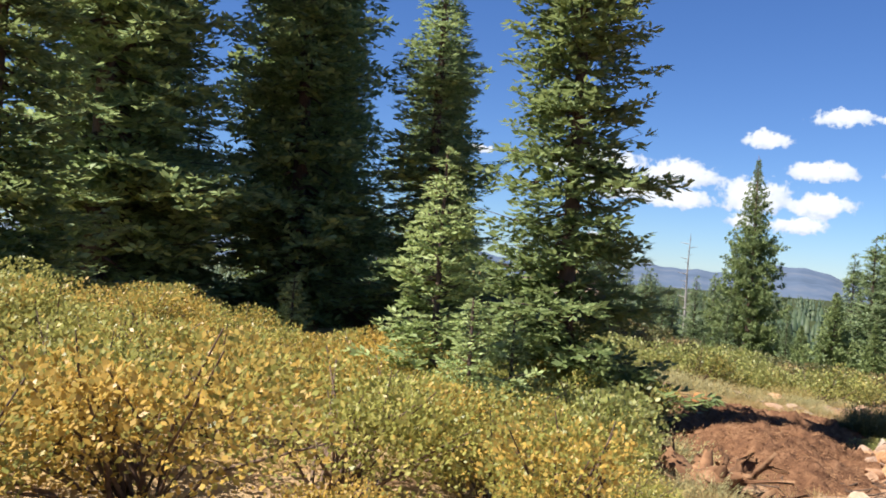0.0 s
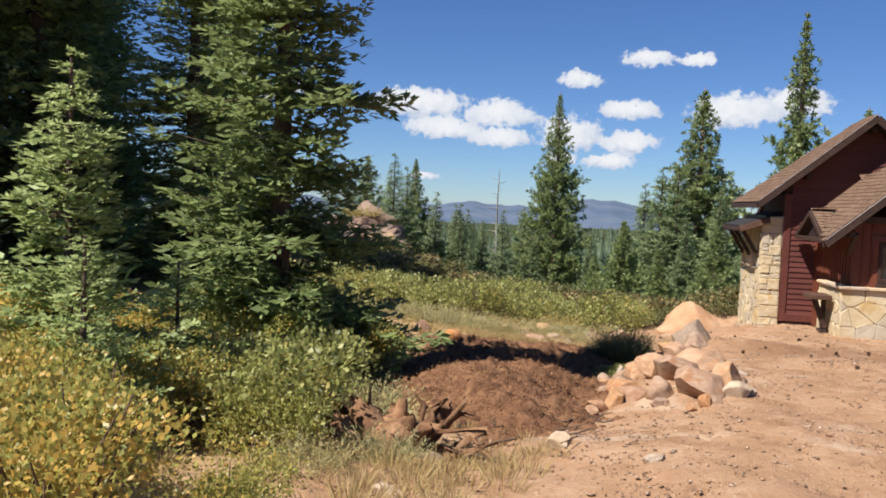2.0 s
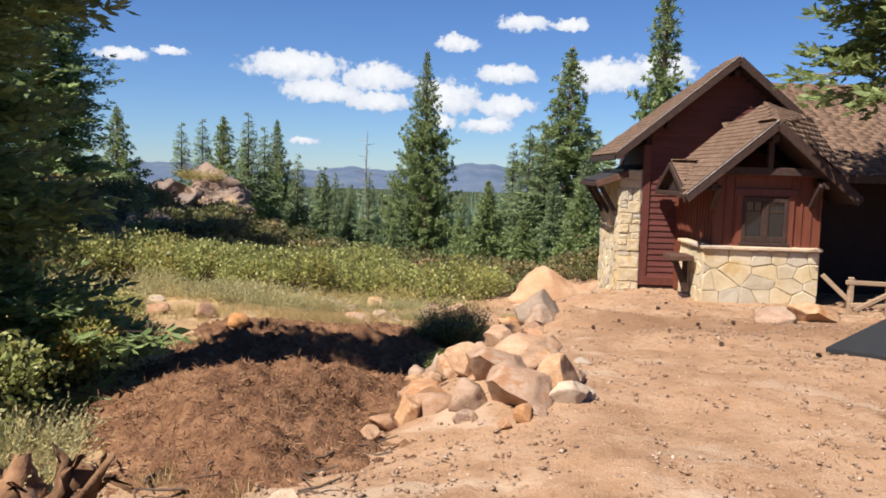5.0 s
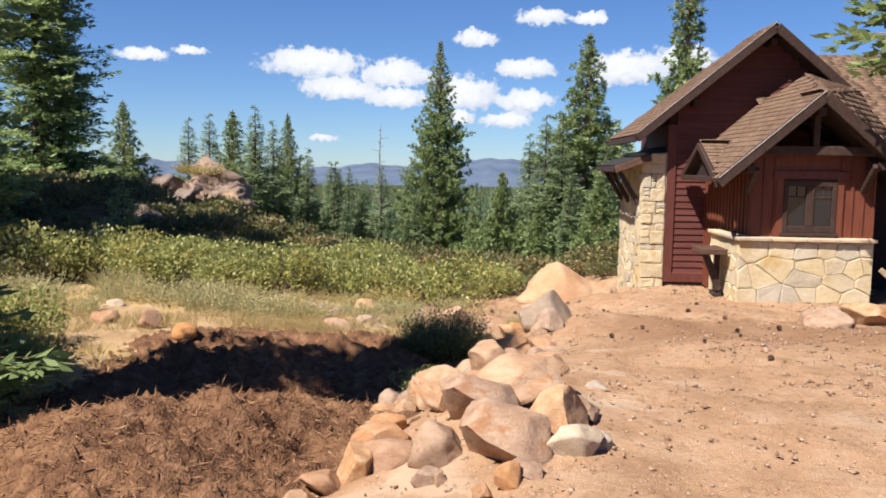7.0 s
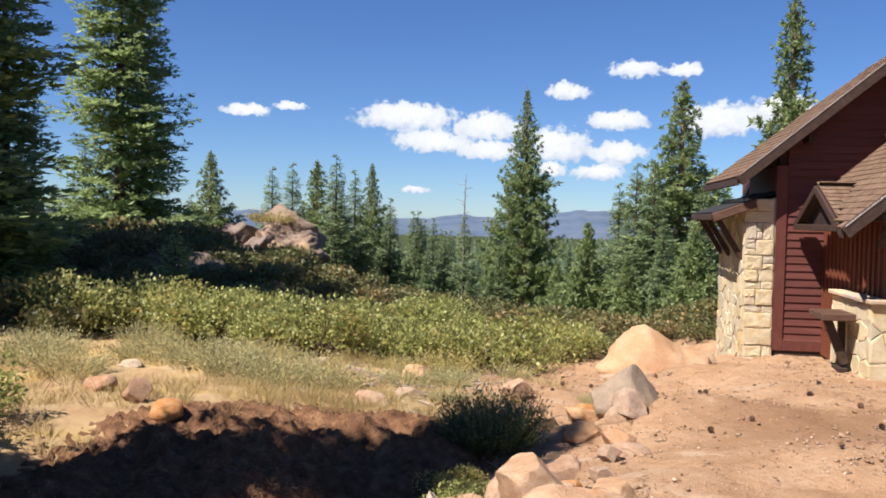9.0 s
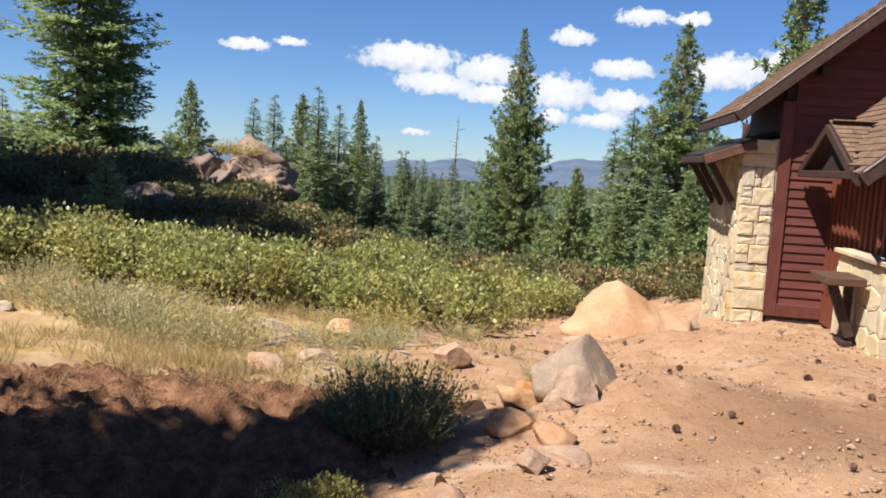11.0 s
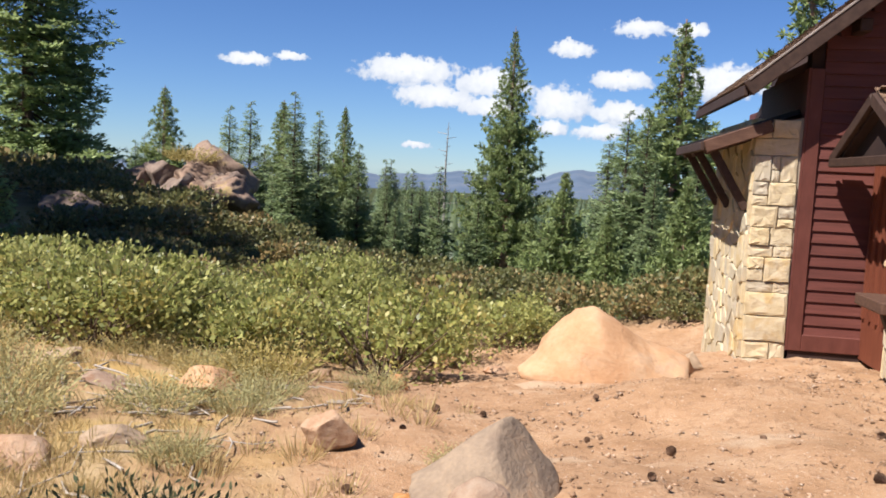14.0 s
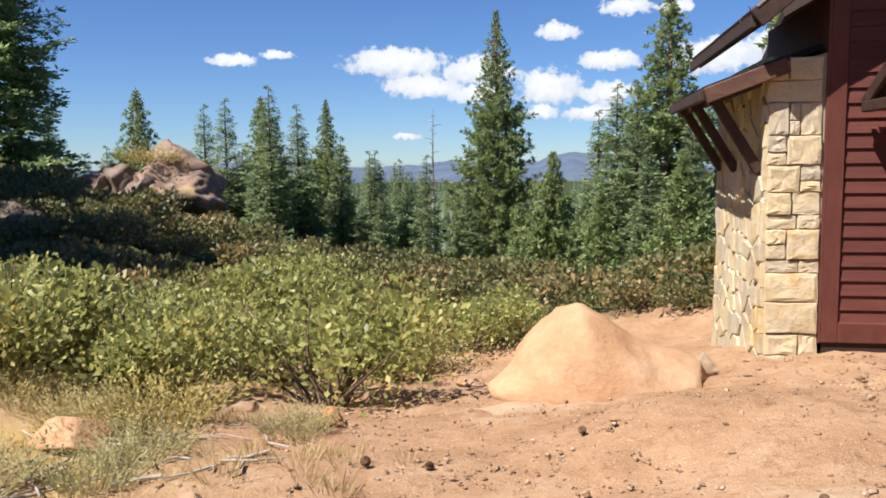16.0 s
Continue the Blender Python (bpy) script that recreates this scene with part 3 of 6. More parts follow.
# ---- trees ----
def fir_mesh(h, r, k, seed, bare=0.06, droop=-12, gap=0.24, power=0.85, thin=1.0, lift=28):
    """Foliage, limb and trunk meshes of a fir: whorls of limbs with flat sprays. k: size of a spray's twigs."""
    g = np.random.default_rng(seed)
    B, A, Sd, L, W, limbs = [], [], [], [], [], []
    z = h * bare
    while z < h * 0.985:
        s = (z - h * bare) / (h * (1 - bare))
        reach = r * (1 - s) ** power * (0.86 + 0.14 * math.sin(z * 2.1 / k + seed))
        n = int(g.integers(6, 10)) if s < 0.9 else 5
        a0 = g.uniform(0, 6.28)
        for j in range(n):
            a = a0 + 6.283 * j / n + g.normal(0, 0.25)
            ln = max(0.05 * k, reach * (g.uniform(0.62, 1.12) if g.random() < 0.85 else g.uniform(1.0, 1.3)))
            up0 = math.radians(droop + (lift - droop) * s ** 1.3 + g.normal(0, 5))
            hor = np.array([math.cos(a), math.sin(a), 0])
            sid = np.array([-math.sin(a), math.cos(a), 0])
            m = max(3, int(ln / (0.16 * k)))
            t = np.linspace(0, 1, m + 1)
            zz = z + g.normal(0, gap * k * 0.3)
            line = np.outer(t * ln, hor) * math.cos(up0) + np.outer(np.zeros(m + 1), hor)
            line[:, 2] = zz + t * ln * math.sin(up0) - 0.10 * ln * np.sin(t * math.pi) + 0.10 * ln * t ** 2
            limbs.append((line[[0, m // 2, m]], [0.018 * k + 0.008 * ln, 0.012 * k, 0.004 * k]))
            for i in range(m + 1):
                if t[i] < 0.08 or g.random() > thin:
                    continue
                rest = (1 - t[i]) * ln * 0.5 + 0.2 * k
                for sg in (-1, 1):
                    d = unit(hor * g.uniform(0.55, 0.9) + sid * sg * g.uniform(0.6, 0.95) + np.array([0, 0, g.normal(-0.04, 0.26)]))
                    tl = min(rest, 0.75 * k, 0.1 * k + 0.55 * ln) * g.uniform(0.7, 1.1)
                    fs = min(1.0, 0.45 + 0.55 * ln / (0.8 * k))
                    q = max(2, int(tl / (0.085 * k)))
                    u = (np.arange(q) + 0.6) / q
                    base = line[i] + np.outer(u * tl, d)
                    base[:, 2] -= 0.12 * tl * u ** 2
                    for sg2 in (-1, 1):
                        side = unit(np.cross(d, (0, 0, 1.0)))
                        al = unit(d * 0.75 + side * sg2 * 0.7 + g.normal(0, 0.24, (q, 3)) + np.array([0, 0, 0.14]))
                        B.append(base)
                        A.append(al)
                        Sd.append(unit(np.cross(al, np.array([0, 0, 1.0]) + g.normal(0, 0.55, (q, 3)))))
                        L.append(np.full(q, 0.19 * k * fs) * g.uniform(0.75, 1.2, q))
                        W.append(np.full(q, 0.08 * k * fs) * g.uniform(0.7, 1.2, q))
                    B.append(base[-1:])
                    A.append(d[None])
                    Sd.append(unit(np.cross(d, (0, 0, 1.0)))[None])
                    L.append(np.array([0.17 * k]))
                    W.append(np.array([0.05 * k]))
        z += gap * k * g.uniform(0.75, 1.2) * (1 - 0.35 * s)
    v, f = blades(np.vstack(B), np.vstack(A), np.vstack(Sd), np.concatenate(L), np.concatenate(W))
    lv, lf = merge([tube(p, q, 3) for p, q in limbs])
    zs = np.linspace(-0.4, h, 14)
    wob = np.cumsum(g.normal(0, 0.012 * h / 14, (14, 2)), axis=0)
    tr = tube(np.column_stack([wob[:, 0] * 0.4, wob[:, 1] * 0.4, zs]), 0.012 + (0.0135 * h) * (1 - np.clip(zs / h, 0, 1)) ** 0.9, 9)
    return (v, f), (lv, lf), tr


def pine_mesh(h, r, k, seed, bare=0.12, tufts=1.0):
    """A pine: upswept limbs that end in round tufts of long needles."""
    g = np.random.default_rng(seed)
    B, A, L, W, limbs = [], [], [], [], []
    z = h * bare
    while z < h * 0.985:
        s = (z - h * bare) / (h * (1 - bare))
        reach = r * (1 - s) ** 0.98 * (0.88 + 0.12 * math.sin(z * 1.3 + seed)) * (0.8 + 0.2 * min(1, s * 5))
        n = int(g.integers(6, 9))
        a0 = g.uniform(0, 6.28)
        for j in range(n):
            a = a0 + 6.283 * j / n + g.normal(0, 0.35)
            ln = max(0.1 * k, reach * g.uniform(0.6, 1.12))
            hor = np.array([math.cos(a), math.sin(a), 0])
            up = math.radians(-8 + 45 * s + g.normal(0, 7))
            m = max(2, int(ln / (0.42 * k)))
            t = np.linspace(0, 1, m + 1)
            line = np.outer(t * ln * math.cos(up), hor)
            line[:, 2] = z + t * ln * math.sin(up) + 0.16 * ln * t ** 2
            limbs.append((line[[0, m // 2, m]], [0.02 * k + 0.009 * ln, 0.014 * k, 0.007 * k]))
            for i in range(m + 1):
                if t[i] < 0.25:
                    continue
                for _ in range(2 if g.random() < tufts else 1):
                    fs = min(1.0, 0.3 + 0.7 * reach / (0.4 * r))
                    c = line[i] + g.normal(0, 0.17 * k * fs, 3)
                    q = 11
                    d = unit(g.normal(0, 1, (q, 3)) + hor * 0.7 + np.array([0, 0, 0.5]))
                    B.append(np.repeat(c[None], q, 0))
                    A.append(d)
                    L.append(0.46 * k * fs * g.uniform(0.7, 1.2, q))
                    W.append(0.13 * k * fs * g.uniform(0.7, 1.2, q))
        z += 0.42 * k * g.uniform(0.7, 1.25)
    A = np.vstack(A)
    v, f = blades(np.vstack(B), A, unit(np.cross(A, rng.normal(0, 1, A.shape))), np.concatenate(L), np.concatenate(W))
    lv, lf = merge([tube(p, q, 3) for p, q in limbs])
    zs = np.linspace(-0.4, h, 14)
    wob = np.cumsum(g.normal(0, 0.014 * h / 14, (14, 2)), axis=0)
    tr = tube(np.column_stack([wob[:, 0] * 0.4, wob[:, 1] * 0.4, zs]), 0.02 + (0.0145 * h) * (1 - np.clip(zs / h, 0, 1)) ** 0.8, 9)
    return (v, f), (lv, lf), tr


def tree(name, meshes, needles, bark, x, y, label, group="", z=None, rz=0.0, scale=1.0):
    ob = empty(name, x, y, ground_z(x, y) if z is None else z, rz, scale)
    (v, f), (lv, lf), (tv, tf) = meshes
    under("crown", mesh_np("crown", v, f, needles), ob)["kind"] = "stuff"
    under("branchwork", mesh_np("branchwork", lv, lf, bark), ob)["kind"] = "stuff"
    under("trunk", mesh_np("trunk", tv, tf, bark, True), ob)
    return tagged(ob, label, "tree", group)


def place(ob, x, y, top=None, height=1.0, rz=0.0, scale=None, z=None, label=""):
    """A copy of a tree; scaled so that its tip is at top where that is given."""
    g = ground_z(x, y) if z is None else z
    s = (top - g) / height if top is not None else scale
    c = copy_thing(ob, pose(x, y, g, 0, 0, rz))
    c.scale = (s, s, s)
    if label:
        c["label"] = label
    return c


# the fir between the brush and the pit
near_fir = tree("fir_tree", fir_mesh(10.9, 2.0, 0.9, 11, bare=0.03, droop=-16, gap=0.4, power=0.72, thin=0.95, lift=22), "fir", "bark", -6.05, 11.15, "dense dark green fir tree at the edge of the pit", "firs at the clearing")
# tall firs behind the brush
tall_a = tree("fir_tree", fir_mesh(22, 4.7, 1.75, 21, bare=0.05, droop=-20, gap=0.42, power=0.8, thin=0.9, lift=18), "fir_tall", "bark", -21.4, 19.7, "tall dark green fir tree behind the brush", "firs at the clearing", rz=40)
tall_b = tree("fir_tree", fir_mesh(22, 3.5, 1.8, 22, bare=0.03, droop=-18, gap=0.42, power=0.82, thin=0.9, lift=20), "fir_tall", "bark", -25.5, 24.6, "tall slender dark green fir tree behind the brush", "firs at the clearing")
place(near_fir, -14.4, 6.2, scale=1.15, rz=160, label="tall sunlit green fir tree behind the brush")
place(tall_a, -20.9, 11.9, scale=1.02, rz=200)
place(tall_a, -26.6, 25.4, scale=0.95, rz=310)
# these two are added behind the other firs to shade the hill brush
place(tall_b, -24.8, 15.3, scale=0.9, rz=45)
place(tall_a, -28.5, 17.0, scale=0.9, rz=110)
place(tall_a, -30.6, 39.4, scale=0.98, rz=250, label="tall dark fir tree on the hill behind the shaded brush")
place(tall_b, -31.6, 42.0, scale=0.85, rz=20)
place(tall_b, -16.8, 21.4, scale=0.6, rz=95).scale = (0.9, 0.9, 0.62)
place(tall_b, -17.9, 23.4, scale=0.5, rz=15)
place(tall_b, -24.8, 17.9, scale=0.4, rz=80)
# three more firs added out of sight behind the rest, as hill shade casters
place(tall_a, -24.6, 22.3, scale=0.98, rz=130)
place(tall_a, -23.0, 13.9, scale=1.08, rz=75)
place(tall_b, -30.5, 28.5, scale=0.95, rz=260)
# young firs in the brush
young = tree("young_fir", fir_mesh(3.3, 1.15, 0.62, 31, bare=0.02, droop=-4, gap=0.42, power=0.9, thin=0.95, lift=34), "fir_young", "bark", -5.75, 7.45, "young bright green fir tree rising from the brush", "young firs")
small = tree("young_fir", fir_mesh(1.75, 0.8, 0.42, 32, bare=0.02, droop=-2, gap=0.46, power=0.95, thin=0.9, lift=40), "fir_young", "bark", -4.75, 6.75, "small pale green fir sapling in the brush", "young firs")
place(small, -12.4, 11.4, scale=1.0, rz=70)
place(small, -5.2, 8.3, scale=0.9, rz=140)
place(young, -14.4, 25.5, scale=0.8, rz=70)

# pines and firs down the slope
pine_a = tree("pine_tree", pine_mesh(22.6, 5.9, 0.78, 41, bare=0.04), "pine", "pine_bark", -22.4, 77.1, "tall conical pine tree standing alone down the slope", "pines down the slope", z=-10.4)
far_fir = tree("fir_tree", fir_mesh(13, 2.8, 1.5, 42, bare=0.03, droop=-8, gap=0.42, power=0.95), "fir_far", "bark", -9.9, 62.0, "dense dark green fir tree down the slope", "firs down the slope", z=-8.5)
pine_b = tree("pine_tree", pine_mesh(13, 3.4, 0.62, 43, bare=0.06, tufts=0.9), "pine", "pine_bark", -35.5, 73.4, "slender pine tree down the slope", "pines down the slope", z=-7.5)
for x, y, top, rz in ((-42.9, 60.7, 5.7, 20), (-37.5, 67.6, 5.4, 100), (-8.9, 74.0, 11.8, 190), (2.6, 52.0, 7.4, 130)):
    q = place(pine_b, x, y, top, 13, rz)
    q.scale = (q.scale.x * 1.35, q.scale.y * 1.35, q.scale.z)
open_pine = tree("pine_tree", pine_mesh(16, 2.6, 0.8, 48, bare=0.1, tufts=0.3), "pine", "pine_bark", -0.6, 46.0, "slender open pine tree behind the house roof", "pines down the slope", z=-4.6)
for x, y, top, rz in ((-34.1, 59.1, 4.5, 30), (-47.0, 87.2, 3.0, 80), (-28.5, 67.7, 1.2, 140), (-34.4, 84.2, 0.6, 210), (-35.2, 90.4, -0.7, 260), (-11.9, 66.3, 3.4, 40),
                      (-8.6, 61.0, 4.6, 170), (-24.6, 62.0, -1.6, 65), (-20.5, 60.0, -3.2, 190), (-30.0, 62.0, -0.6, 290), (-46, 62, 2.2, 10), (-40.5, 55.5, 1.6, 200),
                      (-5.4, 58.0, 3.0, 300), (-27.2, 71.0, -0.4, 250), (-22.0, 70.0, -1.4, 15), (-17.2, 70.0, -2.2, 120), (-31.8, 58.5, -0.2, 145), (-7.0, 55.0, 1.0, 15),
                      (-3.0, 56.0, 2.0, 100), (-15.6, 80.0, -2.5, 200)):
    place(far_fir, x, y, top, 13, rz)
# the belt of firs at the foot of the slope
g = np.random.default_rng(15)
for i in range(58):
    az, d = radians(g.uniform(3, 50)), g.uniform(56, 100)
    x, y = -math.sin(az) * d, math.cos(az) * d + 6
    if abs(math.degrees(az) - 17) < 2.2 and d < 78:
        continue
    place(far_fir, x, y, scale=g.uniform(0.6, 0.98), rz=g.uniform(0, 360))
shrubby = tree("young_pine", pine_mesh(5.5, 2.0, 0.7, 44, bare=0.04), "pine", "pine_bark", -9.2, 47.0, "bushy young pine with yellowing needles on the slope", "pines down the slope")
place(shrubby, -7.0, 45.5, scale=0.7, rz=100)
place(shrubby, -11.5, 50.0, scale=0.75, rz=210)
place(shrubby, -4.0, 44.0, scale=0.85, rz=310)


def build_snag():
    """A dead, bare trunk with a few stubs."""
    ob = empty("dead_tree", -30.6, 83.0, -9.0)
    g = np.random.default_rng(5)
    tv, tf = tube([(0, 0, -0.3), (0.1, 0, 5), (0, 0.1, 10), (0.15, 0, 14.0)], [0.17, 0.13, 0.08, 0.02], 7)
    under("trunk", mesh_np("trunk", tv, tf, "snag", True), ob)
    st = []
    for z in np.linspace(5, 13.3, 22):
        a = g.uniform(0, 6.28)
        ln = g.uniform(0.4, 1.3)
        st.append(tube([(0, 0, z), (ln * math.cos(a), ln * math.sin(a), z + 0.15)], [0.04, 0.015], 4))
    v, f = merge(st)
    under("stubs", mesh_np("stubs", v, f, "snag"), ob)
    tagged(ob, "bare grey dead tree trunk with short stubs", "tree")


build_snag()


def build_woods():
    """The wooded valley: far more trees than one could count."""
    g = np.random.default_rng(12)
    parts = []
    n = 0
    while n < 2600:
        az, d = math.radians(g.uniform(-45, 85)), 95 * math.exp(g.uniform(0, 2.9))
        x, y = -math.sin(az) * d, math.cos(az) * d
        if y < 60:
            continue
        n += 1
        h = g.uniform(7, 12) * (1.0 if d > 200 else 0.85)
        z0 = float(lie(x, y)) - 0.5
        r = h * g.uniform(0.16, 0.22)
        k = 7
        v, f = [], []
        for i, (b, t, rr) in enumerate(((0.05, 0.5, 1.0), (0.3, 0.75, 0.72), (0.58, 1.0, 0.42))):
            o = len(v)
            for j in range(k):
                a = 6.283 * j / k + i
                q = rr * r * g.uniform(0.7, 1.25)
                v.append((x + q * math.cos(a), y + q * math.sin(a), z0 + h * (b + g.uniform(-0.03, 0.03))))
            v.append((x, y, z0 + h * t))
            f += [(o + j, o + (j + 1) % k, o + k) for j in range(k)]
        parts.append((np.array(v), np.array(f)))
    v, f = merge(parts)
    ob = under("far_woods", mesh_np("far_woods", v, f, "woods"))
    tagged(ob, "dark green conifer forest filling the valley", "forest", kind="stuff")


build_woods()


# ---- brush ----
def bush_mesh(r, h, leaves, size, seed, spread=0.35, tall=0.0):
    """Leaves in a lumpy dome of twigs: the twigs come up from the middle, the leaves sit on their outer parts."""
    g = np.random.default_rng(seed)
    stems, B, A, L = [], [], [], []
    lumps = [(g.uniform(-0.6, 0.6) * r, g.uniform(-0.6, 0.6) * r, g.uniform(0.35, 0.8) * h, g.uniform(0.26, 0.46) * r) for _ in range(13)]
    per = leaves // len(lumps)
    for cx, cy, cz, cr in lumps:
        d = unit(g.normal(0, 1, (per, 3)) + np.array([0, 0, 0.45]))
        rad = cr * (1.08 - 0.6 * g.uniform(0, 1, per) ** 1.7)[:, None]
        p = np.array([cx, cy, cz]) + d * rad * np.array([1, 1, 0.75])
        p[:, 2] = np.maximum(p[:, 2], 0.03)
        B.append(p)
        A.append(unit(d * 0.5 + g.normal(0, 0.6, (per, 3)) + np.array([0, 0, 0.45 + tall])))
        L.append(size * g.uniform(0.7, 1.3, per))
        for _ in range(2):
            e = np.array([cx, cy, cz]) + unit(g.normal(0, 1, 3) + np.array([0, 0, 0.9])) * cr * 0.95
            m = e * 0.5 + np.array([g.normal(0, 0.06), g.normal(0, 0.06), 0.02])
            stems.append(tube([(g.normal(0, 0.08) * r, g.normal(0, 0.08) * r, -0.08), m, e], [0.016, 0.010, 0.004], 4))
    B, A, L = np.vstack(B), np.vstack(A), np.concatenate(L)
    side = unit(np.cross(A, g.normal(0, 1, A.shape) + np.array([0, 0, 0.2])))
    return blades(B, A, side, L, L * 0.62, 0.12), merge(stems)


def bush(name, meshes, leaf, x, y, label, group, scale=1.0, category="bush", rz=0.0):
    ob = empty(name, x, y, ground_z(x, y) - 0.03, rz, scale)
    (v, f), (sv, sf) = meshes
    under("foliage", mesh_np("foliage", v, f, leaf), ob)["kind"] = "stuff"
    under("twig_work", mesh_np("twig_work", sv, sf, "twig"), ob)["kind"] = "stuff"
    return tagged(ob, label, category, group)


def thicket(protos, spots, jitter, seed):
    g = np.random.default_rng(seed)
    for x, y, s in spots:
        x, y = x + g.normal(0, jitter), y + g.normal(0, jitter)
        o = protos[int(g.integers(len(protos)))]
        c = copy_thing(o, pose(x, y, ground_z(x, y) - 0.05, 0, 0, g.uniform(0, 360)))
        q = s * g.uniform(0.68, 1.25)
        c.scale = (q * 1.08, q * 1.08, q)


warm = [bush("brush", bush_mesh(0.85, 0.84, 5600, 0.037, 51 + i), "brush_warm", -3.6 - i * 0.9, 5.6 + i * 0.3, "leafy brush turning yellow and orange, thick and waist-high", "brush by the path") for i in range(3)]
green = [bush("brush", bush_mesh(0.95, 0.8, 2700, 0.062, 61 + i), "brush", -7.5 - i * 1.2, 23.6 + i * 0.2, "green leafy brush with shiny leaves on the slope", "brush on the slope") for i in range(3)]
dull = [bush("brush", bush_mesh(1.15, 0.85, 850, 0.135, 71 + i), "brush_dull", -12 - i * 1.5, 28.0, "dull green brush covering the hill", "brush on the hill") for i in range(2)]

spots = []
for y in np.arange(1.6, 12.6, 1.42):
    right = -1.55 - 0.30 * max(0, y - 3.2) if y < 8 else -3.4 - 0.45 * (y - 8)
    if y < 3.2:
        right = -2.3
    for x in np.arange(right - 0.5, right - (9.5 if y < 9 else 6.5), -1.52):
        spots.append((x, y, 0.86 if x > right - 1.2 else 1.12))
thicket(warm, spots, 0.26, 1)
thicket(green, [(-4.3, 8.4, 0.95), (-4.9, 9.3, 1.0), (-4.6, 10.3, 0.9), (-5.4, 10.6, 1.0), (-4.0, 7.6, 0.75)], 0.1, 9)
spots = []
for y in np.arange(22.0, 29.5, 1.22):
    right = -4.9 + 0.10 * (y - 22)
    left = -13.5
    for x in np.arange(right - 0.6 - max(0, 24.5 - y) * 0.9, (left if y < 25.5 else -9.5), -1.38):
        spots.append((x, y, 0.9 if x > right - 3 and y > 25 else 1.2))
thicket(green, spots, 0.3, 2)
spots = []
for y in np.arange(21.5, 35.5, 1.8):
    for x in np.arange(-13.5 - 0.15 * (y - 21), -27, -1.9):
        spots.append((x, y, 0.9))
for y in np.arange(27, 37, 1.7):
    for x in np.arange(-8.5, -14.5, -1.7):
        spots.append((x - 0.1 * (y - 27), y, 0.8))
for y in np.arange(30.2, 39, 1.7):
    for x in np.arange(-1.5, -9.5, -1.8):
        spots.append((x, y, 0.75))
for y in np.arange(34.0, 38.5, 1.6):
    for x in np.arange(-22.5, -33, -2.0):
        spots.append((x, y, 1.6))
thicket(dull, spots, 0.35, 3)
thicket(green, [(-2.05, 15.0, 0.34), (-2.35, 15.6, 0.36), (-3.3, 14.9, 0.25), (-2.7, 15.0, 0.22), (-5.7, 12.9, 0.95), (-5.2, 12.2, 0.95), (-6.5, 14.0, 0.95), (-7.4, 14.6, 0.75)], 0.05, 6)
thicket(dull, [(-1.9, 30.0, 0.5), (-3.0, 30.6, 0.5), (-0.9, 29.6, 0.4), (-2.4, 32.0, 0.6), (-4.0, 31.5, 0.5), (-1.0, 31.5, 0.5)], 0.2, 4)


def spiky_mesh(r, h, n, seed, width=0.012, lean=0.5):
    """Upright stems of a small desert shrub or a tussock of grass."""
    g = np.random.default_rng(seed)
    a, q = g.uniform(0, 6.28, n), np.sqrt(g.uniform(0, 1, n))
    base = np.stack([q * r * 0.55 * np.cos(a), q * r * 0.55 * np.sin(a), np.full(n, -0.02)], 1)
    al = unit(np.stack([q * lean * np.cos(a), q * lean * np.sin(a), np.ones(n)], 1) + g.normal(0, 0.18, (n, 3)))
    side = unit(np.cross(al, g.normal(0, 1, (n, 3))))
    return blades(base, al, side, h * g.uniform(0.5, 1.1, n), np.full(n, width), 0.0)


def shrub_mesh(r, h, n, seed, leaf, lean=1.1):
    """A twiggy desert shrub: stems, and narrow leaves along them."""
    g = np.random.default_rng(seed)
    v, f = spiky_mesh(r, h, n, seed, 0.008, lean)
    tips = v.reshape(-1, 4, 3)
    B = np.concatenate([tips[:, 0] + (tips[:, 2] - tips[:, 0]) * t for t in np.linspace(0.25, 1.0, 9)])
    A = unit(np.concatenate([tips[:, 2] - tips[:, 0]] * 9) * 0.6 + g.normal(0, 0.3, B.shape) * h)
    return (v, f), blades(B, A, unit(np.cross(A, g.normal(0, 1, A.shape))), leaf * g.uniform(0.6, 1.3, len(B)), np.full(len(B), leaf * 0.3))


def plant(name, me, material, x, y, label, category, group="", scale=1.0):
    ob = empty(name, x, y, ground_z(x, y), 0, scale)
    under("twig_work", mesh_np("twig_work", *me[0], material), ob)["kind"] = "stuff"
    under("foliage", mesh_np("foliage", *me[1], material), ob)["kind"] = "stuff"
    return tagged(ob, label, category, group)


